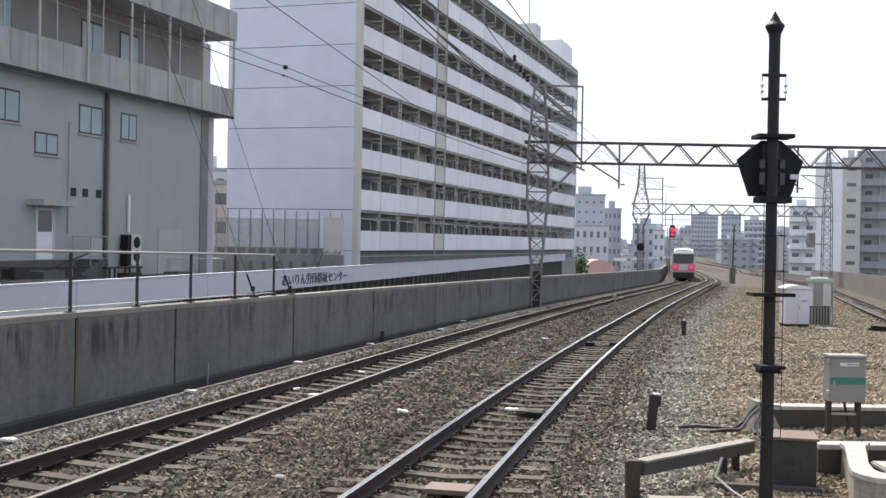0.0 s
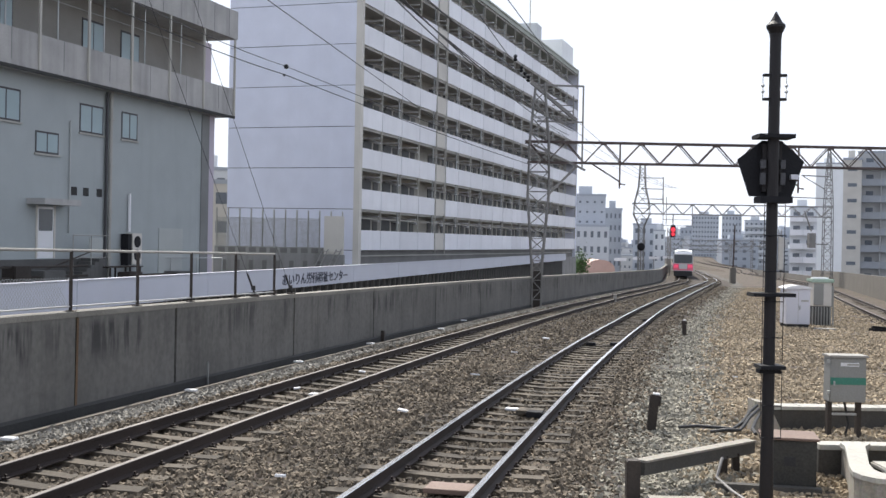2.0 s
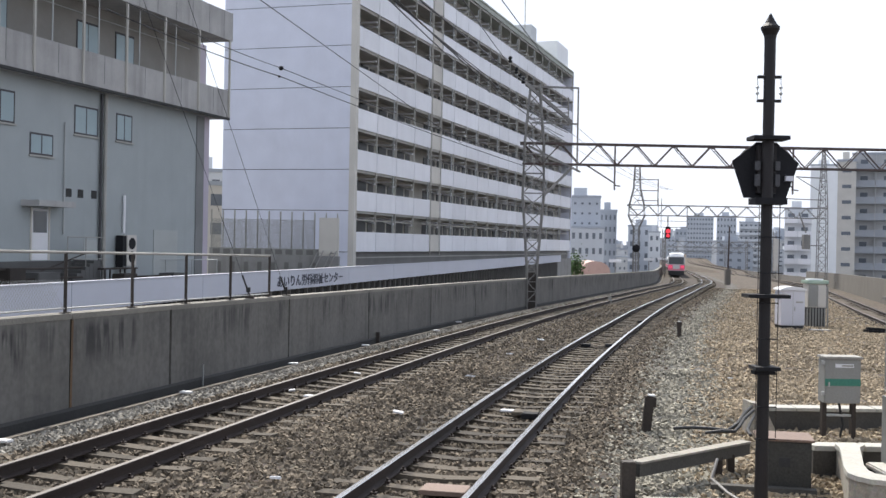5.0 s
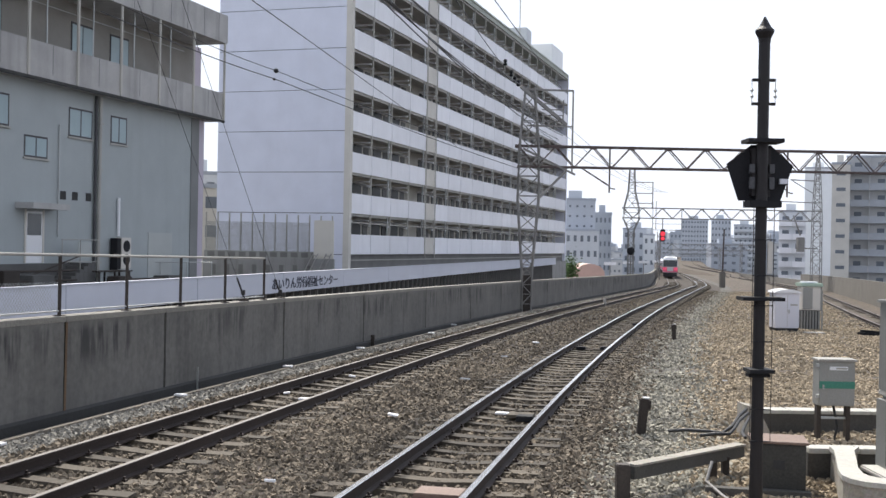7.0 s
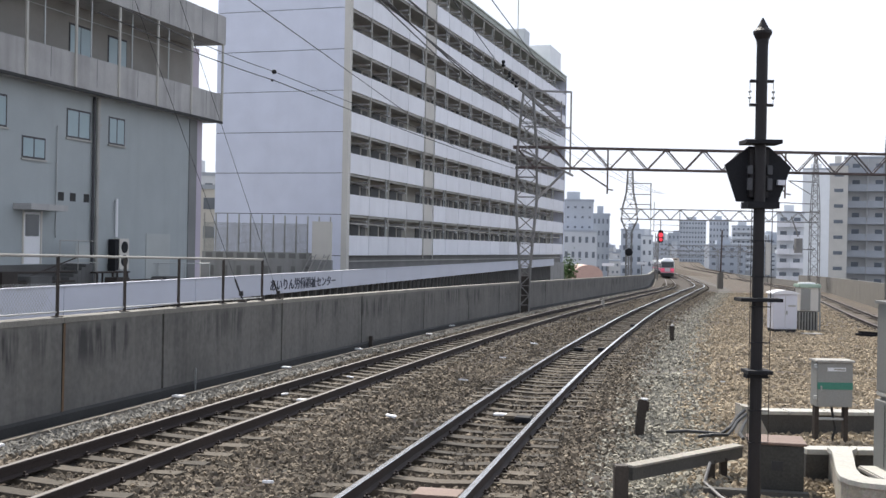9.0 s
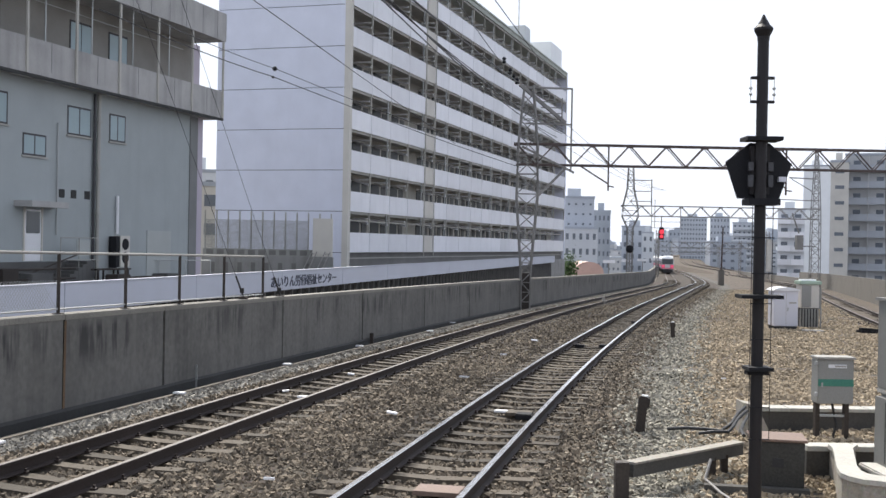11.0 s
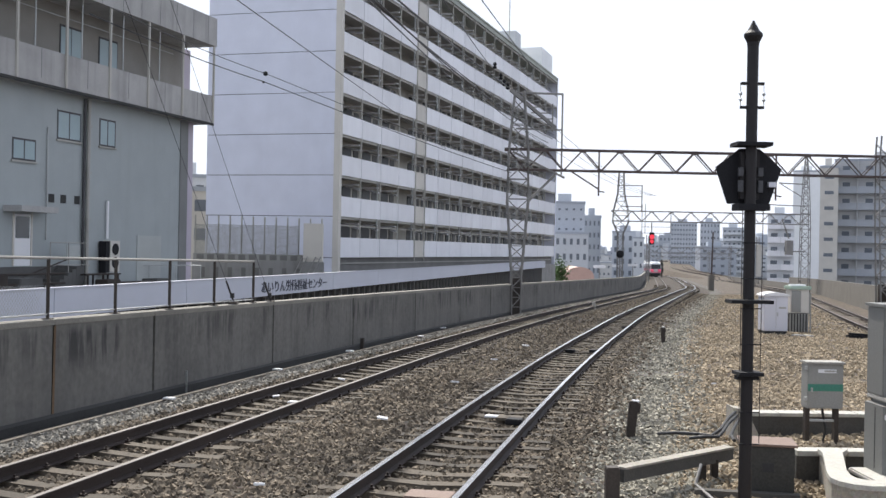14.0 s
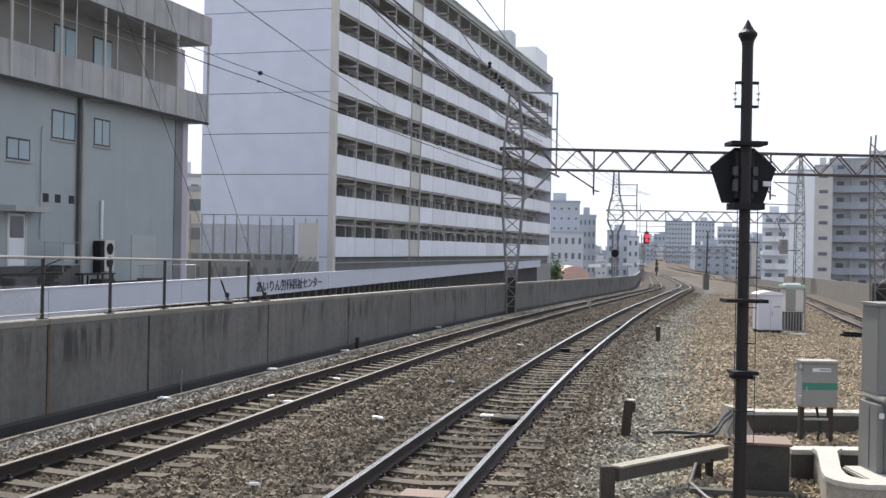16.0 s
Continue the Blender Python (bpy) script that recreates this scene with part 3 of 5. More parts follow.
def make_office():
    b = thing("office_building", "grey-green rendered building with an open concrete gallery upstairs", "building", OFF)
    part("wall", box(0.0, 26, -9, 0.0, -6.9, 8.6), GREEN_RENDER, b)
    part("pilaster", box(-0.62, -0.003, -0.32, -0.02, -6.9, 8.44), PILASTER, b, "mauve corner pilaster")
    # thin proud plate, coloured dark to stand in for a dark recess
    part("corner_strip", box(-0.002, 0.72, 0.001, 0.05, -6.9, 8.39), STRIP_DARK, b, "darker grey plate in place of a recessed corner strip")
    # the gallery: slab, parapet slabs, posts, back wall and roof
    part("gallery_slab", box(-1.5, 26, -1.4, 0.62, 8.45, 8.70), GALLERY, b)
    part("drip_edge", box(-1.52, 26, 0.56, 0.66, 8.40, 8.52), JOINT, b, "dark drip edge")
    u = -1.5
    while u < 25:
        w = 3.1
        part("parapet_slab", box(u + 0.012, u + w - 0.012, 0.46, 0.60, 8.705, 9.92), GALLERY, b)
        u += w
    part("end_parapet", box(-1.5, -1.36, -1.4, 0.455, 8.705, 9.92), GALLERY, b)
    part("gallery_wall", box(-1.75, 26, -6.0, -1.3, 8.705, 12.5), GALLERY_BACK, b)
    part("gallery_pilaster", box(-2.4, -1.753, -1.6, -1.28, 8.705, 12.5), PILASTER, b, "mauve end pilaster")
    for i in range(9):
        u = -1.48 + i * 3.1
        part("gallery_post", box(u, u + 0.11, 0.603, 0.68, 8.53, 12.5), MULLION, b)
        part("parapet_joint", box(u + 1.60, u + 1.64, 0.602, 0.606, 8.72, 9.90), STRIP_DARK, b, "dark open joint")
        part("fascia_joint", box(u + 0.8, u + 0.84, 0.702, 0.708, 12.52, 13.93), STRIP_DARK, b, "stained fascia joint")
        part("fascia_joint", box(u + 2.3, u + 2.33, 0.702, 0.708, 12.52, 13.93), STRIP_DARK, b, "stained fascia joint")
        if i:
            bm = bmesh.new()
            rod(bm, (u + 1.5, 0.2, 9.2), (u + 1.5, 0.2, 12.5), 0.035)
            part("gallery_pipe", bm, GALV, b)
    part("roof", box(-1.6, 26, -9, 0.70, 12.505, 13.95), GALLERY, b, "stained concrete roof fascia")
    for u0, u1 in ((7.2, 8.8), (4.4, 5.9), (13.3, 14.8)):
        sash = part("gallery_window", box(u0, u1, -1.31, -1.27, 9.6, 11.7), METAL_SASH, b)
        part("pane", box(u0 + 0.06, (u0 + u1) / 2 - 0.03, -1.29, -1.255, 9.7, 11.6), GLASS_LIGHT, sash)
        part("pane", box((u0 + u1) / 2 + 0.03, u1 - 0.06, -1.29, -1.255, 9.7, 11.6), GLASS_LIGHT, sash)
        part("window_rail", box(u0 - 0.05, u1 + 0.05, -1.25, -1.18, 10.30, 10.36), WHITE_PAINT, sash, "white rail across the window")
        part("lower_panel", box(u0 + 0.05, u1 - 0.05, -1.252, -1.24, 9.68, 10.2), GLASS_DARK, sash)
    bm = bmesh.new()
    rod(bm, (0, -0.9, 11.9), (20, -0.9, 11.9), 0.02)
    part("gallery_rail", bm, GALV, b)
    # windows of the main wall
    for u0, u1, z0, z1 in ((6.4, 7.65, 6.5, 7.72), (9.0, 10.65, 6.5, 7.72), (14.35, 16.0, 6.5, 7.75), (12.0, 13.45, 5.42, 6.3)):
        sash_window(b, u0, u1, z0, z1)
    for u0 in (9.0, 9.95, 10.75):
        part("vent", box(u0, u0 + 0.38, -0.05, 0.012, 3.85, 4.2), JOINT, b, "small dark vent opening")
    d = part("door", box(12.25, 13.25, -0.08, 0.02, 1.25, 3.3), WHITE_PAINT, b, "white painted door with a dark upper panel")
    part("door_panel", box(12.33, 13.17, 0.0, 0.03, 2.35, 3.22), GLASS_DARK, d)
    part("door_frame", box(13.26, 13.34, -0.02, 0.05, 1.25, 3.36), CORNER_TAN, d)
    part("door_frame", box(12.16, 12.24, -0.02, 0.05, 1.25, 3.36), CORNER_TAN, d)
    part("canopy", box(11.6, 13.9, 0.0, 0.85, 3.38, 3.62), GALLERY, b, "concrete door canopy")
    part("wall_panel", box(2.4, 4.5, 0.0, 0.04, 0.4, 2.6), PANEL_GREY, b, "raised grey wall panel")
    bm = bmesh.new()
    rod(bm, (8.60, 0.13, -1), (8.60, 0.13, 8.4), 0.085, seg=10)
    for z in (1.2, 3.2, 5.2, 7.2):
        bx(bm, 8.48, 8.72, 0.0, 0.23, z, z + 0.07)
    part("drainpipe", bm, FRAME_GREY, b, "tall grey drainpipe with clamps")
    bm = bmesh.new()
    rod(bm, (8.86, 0.10, -1), (8.86, 0.10, 8.4), 0.06, seg=8)
    part("drainpipe", bm, METAL_SASH, b, "tall dark drainpipe")
    bm = bmesh.new()
    rod(bm, (11.3, 0.05, 2.3), (11.3, 0.05, 6.9), 0.03)
    part("conduit", bm, GALV, b)
    bm = bmesh.new()
    rod(bm, (7.05, 0.10, 2.4), (7.05, 0.10, 4.1), 0.07)
    part("duct", bm, WHITE_PAINT, b, "white ducting over the cooling unit")
    part("plinth", box(8.9, 26, 0.02, 0.22, 0.36, 1.22), ROOF_DARK, b, "dark stained plinth")
    part("landing_panel", box(10.3, 11.2, 0.95, 0.98, 1.45, 2.1), PANEL_GREY, b, "pale panel on the landing rail")
    for i, (u, w, h) in enumerate(((14.2, 1.3, 0.5), (16.2, 0.9, 0.7), (18.0, 1.6, 0.45), (9.0, 1.0, 0.35), (4.9, 1.2, 0.3))):
        part("roof_clutter", box(u, u + w, 1.3 + 0.2 * (i % 2), 2.1, 0.352, 0.35 + h, bevel=0.03), RUSTY_POST if i % 2 else ROOF_DARK, b, "weathered box on the lower roof")
    for u0, u1, z in ((12.6, 19.0, 0.62), (12.6, 19.0, 1.0), (5.0, 9.5, 0.55)):
        bm = bmesh.new()
        rod(bm, (u0, 1.9, z), (u1, 1.9, z), 0.045)
        part("roof_pipe", bm, RUSTY_POST, b, "rusty pipe over the lower roof")
    bm = bmesh.new()
    rod(bm, (11.3, 1.15, 1.55), (14.6, 1.15, 0.75), 0.03)
    part("stair_rail", bm, RUSTY_POST, b, "sloping rusty stair rail")
    for z in (1.3, 2.2):
        bm = bmesh.new()
        rod(bm, (9.9, 1.0, z), (12.3, 1.0, z), 0.02)
        part("landing_rail", bm, FRAME_GREY, b)
    for u in (9.9, 11.1, 12.3):
        bm = bmesh.new()
        rod(bm, (u, 1.0, 0.36), (u, 1.0, 2.2), 0.02)
        part("landing_post", bm, FRAME_GREY, b)
    part("apron", box(-3, 26, 0.05, 6.0, -6.9, 0.35), ROOF_DARK, b, "flat grey lower roof")


def make_aircon():
    ac = thing("air_conditioner", "beige outdoor cooling unit with two fans on the wall", "air conditioner", OFF @ pose(6.55, 0, 0))
    part("case", box(0.0, 0.75, 0.06, 0.45, 0.95, 2.33, bevel=0.02), CORNER_TAN, ac)
    part("side", box(0.76, 1.05, 0.06, 0.42, 0.9, 2.30), BLACK_DULL, ac)
    for z in (1.35, 1.95):
        bm = bmesh.new()
        lathe(bm, [(0.26, 0), (0.26, 0.02), (0.2, 0.03)], 18, pose(0.37, 0.445, z, -90))
        part("fan_guard", bm, BLACK_DULL, ac)
    bm = bmesh.new()
    bx(bm, 0.0, 1.0, 0.02, 0.45, 0.86, 0.92)
    part("bracket", bm, GALV, ac)


# ---- the white band building with its sign ----
BAND_A, BAND_B = Vector((-6.0, 40.0, 0)), Vector((13.9, 125.0, 0))


def make_band():
    d = (BAND_B - BAND_A).normalized()
    m = Matrix.Translation(BAND_A) @ Matrix(((d.x, d.y, 0, 0), (d.y, -d.x, 0, 0), (0, 0, 1, 0), (0, 0, 0, 1)))
    b = thing("arcade_roof", "long low building with a white fascia and dark slatted side", "building", m)
    u = -28.0
    while u < 87:
        w = min(7.4, 87.3 - u)
        part("fascia", box(u + 0.015, u + w - 0.015, -0.1, 0.0, 0.37, 1.08), BAND_WHITE, b)
        u += 7.4
    part("roof_edge", box(-28, 87.5, -0.16, 0.03, 1.085, 1.115), BAND_WHITE, b)
    part("roof", box(-28, 87.3, -4.5, -0.11, 0.45, 0.6), ROOF_DARK, b)
    # near-black joint colour stands in for the shade behind the slats
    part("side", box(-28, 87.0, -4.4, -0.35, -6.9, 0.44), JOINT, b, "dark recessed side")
    for i in range(150):
        u = -10 + i * 0.95
        if u > 86: break
        part("slat", box(u, u + 0.08, -0.34, -0.22, -2.5, 0.365), SLAT, b)
    text = bpy.data.curves.new("sign_lettering", "FONT")
    text.body = "あいりん労働福祉センター"
    text.size, text.extrude, text.align_x = 0.46, 0.008, "LEFT"
    text.offset = 0.005
    text.materials.append(LETTER)
    ob = new("sign_lettering", text)
    ob.parent = b
    ob.matrix_basis = Matrix.Translation((0.4, 0.012, 0.53)) @ Matrix.Diagonal((1.40, 1, 1, 1)) @ Matrix(((1, 0, 0, 0), (0, 0, 1, 0), (0, 1, 0, 0), (0, 0, 0, 1)))
    ob["label"] = "dark blue painted lettering"


# ---- masts and beams of the overhead line ----
def lattice_mast(parent, base, widths, tube_to=1.8):
    """Four legs whose spread follows (height, width) pairs, with zigzag bracing, and a cased foot."""
    def spread(z):
        for (z0, w0), (z1, w1) in zip(widths, widths[1:]):
            if z <= z1:
                return w0 + (w1 - w0) * max(0, z - z0) / (z1 - z0)
        return widths[-1][1]

    def leg(sx, sy, z):
        w = spread(z)
        return base + Vector((sx * w / 2, sy * min(w, 0.6) / 2, z))
    h = widths[-1][0]
    for sx in (-1, 1):
        for sy in (-1, 1):
            bm = bmesh.new()
            tube(bm, [leg(sx, sy, -0.3)] + [leg(sx, sy, z) for z, _ in widths[1:]], 0.05, 4)
            part("leg", bm, MAST_GREY, parent)
    z, k = 0.4, 1
    while z < h - 0.5:
        s = max(0.5, spread(z) * 0.95)
        for a, b in (((-1, -1), (1, -1)), ((1, 1), (-1, 1))):
            p, q = (a, b) if k > 0 else (b, a)
            bm = bmesh.new()
            bar(bm, leg(*p, z), leg(*q, min(h, z + s)), 0.05)
            part("brace", bm, MAST_GREY, parent)
            bm = bmesh.new()
            bar(bm, leg(*a, z), leg(*b, z), 0.04)
            part("strut", bm, MAST_GREY, parent)
        z += s
        k = -k
    w = widths[0][1] * 0.9
    part("footing", box(-w / 2, w / 2, -w / 2, w / 2, -0.4, tube_to, Matrix.Translation(base)), RUSTY_POST, parent, "dark sheet casing round the foot")


def truss_beam(parent, a, b, depth, pitch, r, material, back=0.45):
    """A beam of two flat trusses side by side."""
    d = (b - a)
    n = max(2, round(d.length / pitch))
    y, down = Vector((0, 1, 0)), Vector((0, 0, -depth))
    for dy in (0.0, back):
        for z in (0.0, -depth):
            bm = bmesh.new()
            bar(bm, a + y * dy + Vector((0, 0, z)), b + y * dy + Vector((0, 0, z)), r * 1.25)
            part("chord", bm, material, parent)
        for i in range(n):
            p, q = a + d * (i / n) + y * dy, a + d * ((i + 1) / n) + y * dy
            mid = (p + q) / 2 + down
            for s, e in ((p, mid), (mid, q)):
                bm = bmesh.new()
                bar(bm, s, e, r * (0.8 if dy == 0 else 0.5))
                part("web_bar", bm, material, parent)
    for i in range(n + 1):
        p = a + d * (i / n)
        bm = bmesh.new()
        bx(bm, p.x - 0.17, p.x + 0.17, p.y - 0.062, p.y - 0.055, p.z - 0.14, p.z + 0.05)
        part("gusset", bm, material, parent)


def member(parent, name, a, b, w, material):
    bm = bmesh.new()
    bar(bm, a, b, w)
    return part(name, bm, material, parent)


def make_gantries():
    g = thing("catenary_gantry", "weathered steel lattice mast and truss beam over the tracks", "gantry", group="gantries over the tracks")
    p = Vector((4.82, 56.8, -1.07))
    lattice_mast(g, p, [(0, 0.45), (2.0, 0.5), (5.8, 1.08), (8.4, 1.0), (11.55, 0.45)], 1.9)
    zb = 7.48
    truss_beam(g, Vector((4.26, p.y, zb)), Vector((4.26 + 1.86 * 11.5, p.y, zb)), 1.06, 1.86, 0.078, BEAM_BROWN)
    q = Vector((24.1, p.y + 0.2, p.z))
    lattice_mast(g, q, [(0, 0.6), (6.0, 1.0), (8.8, 1.0), (9.6, 0.9)], 1.9)
    top = p + Vector((-0.15, 0, 11.45))
    for a, b, w in ((top, top + Vector((2.38, 0, -0.03)), 0.09), (top + Vector((2.38, 0, 0)), Vector((7.05, p.y, zb - 1.3)), 0.08),
                    (top + Vector((0, 0, -1.86)), top + Vector((2.38, 0, -1.88)), 0.08), (top + Vector((-0.35, -0.3, 0.1)), top + Vector((2.1, 0.4, -1.75)), 0.16)):
        member(g, "top_arm", a, b, w, MAST_GREY)
    for i in range(4):
        member(g, "step", top + Vector((0.8, 0.2, -0.7 - 0.3 * i)), top + Vector((1.9, 0.2, -0.7 - 0.3 * i)), 0.05, MAST_GREY)
    member(g, "upright", top + Vector((1.9, 0.2, -0.5)), top + Vector((1.9, 0.2, -1.95)), 0.06, MAST_GREY)
    member(g, "knee_brace", p + Vector((0.5, 0, 5.8)), p + Vector((2.0, 0, 7.35)), 0.12, MAST_GREY)
    member(g, "knee_brace", p + Vector((-0.3, 0, 8.4)), p + Vector((2.4, 0, 7.1)), 0.10, MAST_GREY)
    for x, l in ((9.0, 2.35), (18.2, 2.4)):
        member(g, "drop_arm", Vector((x, p.y, zb)), Vector((x, p.y, zb - l)), 0.075, BEAM_BROWN)
        member(g, "drop_arm", Vector((x, p.y, zb - l + 0.35)), Vector((x - 1.45, p.y, zb - 1.1)), 0.07, BEAM_BROWN)
        member(g, "drop_arm", Vector((x - 0.05, p.y, zb - l + 0.25)), Vector((x + 0.3, p.y, zb - l + 0.2)), 0.06, BEAM_BROWN)
    g2 = thing("catenary_gantry", "weathered steel lattice mast and truss beam over the tracks", "gantry", group="gantries over the tracks")
    p = Vector((21.6, 120.6, -2.0))
    zb = 6.80
    lattice_mast(g2, p, [(0, 0.55), (6.3, 0.6), (7.6, 1.75), (8.8, 1.6), (10.6, 0.75), (13.2, 0.5)], 1.5)
    truss_beam(g2, Vector((20.7, p.y, zb)), Vector((42.4, p.y, zb)), 1.12, 2.1, 0.085, MAST_GREY)
    q = Vector((42.0, p.y, -1.9))
    lattice_mast(g2, q, [(0, 1.05), (7.0, 0.95), (9.0, 0.85), (12.5, 0.5), (15.2, 0.2)], 0.3)
    for z in (11.6, 10.4, 9.3):
        member(g2, "top_arm", p + Vector((0, 0, z)), p + Vector((2.3, 0, z)), 0.09, MAST_GREY)
    member(g2, "top_arm", p + Vector((2.3, 0, 11.7)), p + Vector((2.3, 0, 8.8)), 0.10, MAST_GREY)
    member(g2, "side_arm", q + Vector((0, 0, 12.0)), q + Vector((-3.0, 0, 12.1)), 0.12, MAST_GREY)
    member(g2, "side_arm", q + Vector((0, 0, 9.6)), q + Vector((-4.2, 0, 9.7)), 0.10, MAST_GREY)
    member(g2, "side_arm", q + Vector((-0.4, 0, 10.6)), q + Vector((-2.8, 0, 12.0)), 0.08, MAST_GREY)
    part("equipment_box", box(-2.1, -1.4, -0.3, 0.4, 4.2, 5.8, Matrix.Translation(q)), MAST_GREY, g2)
    member(g2, "side_arm", q + Vector((-1.8, 0, 6.0)), q + Vector((-2.6, 0, 8.2)), 0.12, MAST_GREY)
    member(g2, "side_arm", q + Vector((-2.3, 0, 4.6)), q + Vector((0, 0, 4.6)), 0.12, MAST_GREY)


def make_far_gantries():
    for y, beam in ((186, 5.9), (250, 5.7), (318, 5.6)):
        g = thing("catenary_gantry", "distant grey steel portal over the tracks", "gantry", group="gantries over the tracks")
        a, b = on_line(y, -5.9), on_line(y, 12.2)
        for p in (a, b):
            for dx in (-0.22, 0.22):
                member(g, "leg", p + Vector((dx, 0, -0.4)), p + Vector((dx, 0, beam + 2.0)), 0.12, MAST_GREY)
            for i in range(9):
                z = i * (beam + 1.6) / 9
                member(g, "brace", p + Vector((-0.22 if i % 2 else 0.22, 0, z)), p + Vector((0.22 if i % 2 else -0.22, 0, z + 0.85)), 0.07, MAST_GREY)
        truss_beam(g, a + Vector((0, 0, beam)), b + Vector((0, 0, beam)), 0.9, 2.2, 0.075, MAST_GREY)
    m = thing("relay_mast", "dark steel mast with equipment boxes between the tracks", "mast", Matrix.Translation(on_line(306, -1.75)))
    part("post", box(-0.12, 0.12, -0.12, 0.12, -0.4, 4.6), BLACK_DULL, m)
    part("equipment_box", box(-0.42, 0.42, -0.3, 0.3, 0.9, 2.3, bevel=0.03), CABINET_DARK, m)
    part("equipment_box", box(-0.35, 0.4, -0.3, 0.3, 2.6, 3.7, bevel=0.03), CABINET_DARK, m)
    part("cross_arm", box(-0.42, 1.7, -0.08, 0.08, 4.0, 4.2), BLACK_DULL, m)


def make_branch_line():
    """The second line that leaves to the east and climbs away into the city."""
    path = [(232, 11.0, -0.18), (250, 11.2, 0.05), (275, 12.0, 0.45)]
    mids = [on_line(y, o, dz) for y, o, dz in path] + [Vector((80.5, 340, -2.75)), Vector((95.0, 410, -1.8)), Vector((114.5, 505, -0.9))]
    smooth = []
    for p0, p1, p2, p3 in zip([mids[0]] + mids, mids, mids[1:], mids[2:] + [mids[-1]]):
        for i in range(5):
            t = i / 5
            smooth.append(0.5 * (2 * p1 + (p2 - p0) * t + (2 * p0 - 5 * p1 + 4 * p2 - p3) * t * t + (3 * p1 - p0 - 3 * p2 + p3) * t ** 3))
    smooth.append(mids[-1])

    def along(prof):
        bm = bmesh.new()
        rings = []
        for i, p in enumerate(smooth):
            d = smooth[min(i + 1, len(smooth) - 1)] - smooth[max(i - 1, 0)]
            side = Vector((d.y, -d.x, 0)).normalized()
            rings.append([bm.verts.new(p + side * o + Vector((0, 0, z))) for o, z in prof])
        k = len(prof)
        for p, q in zip(rings, rings[1:]):
            for i in range(k):
                bm.faces.new((p[i], p[(i + 1) % k], q[(i + 1) % k], q[i]))
        bm.faces.new(rings[0])
        bm.faces.new(rings[-1][::-1])
        return bm
    e = thing("embankment", "brown ballasted embankment of the line that climbs away", "embankment", kind="structure")
    part("bed", along([(-5.0, -0.2), (-3.6, 0.0), (3.6, 0.0), (5.0, -0.2), (9.0, -3.4), (-9.0, -3.4)]), BALLAST_TAN, e)
    for c in (-1.9, 1.9):
        for g in (-0.53, 0.53):
            part("rail", along([(c + g - 0.05, 0.003), (c + g + 0.05, 0.003), (c + g + 0.05, 0.16), (c + g - 0.05, 0.16)]), RAIL_SIDE, e, "rusty rail")


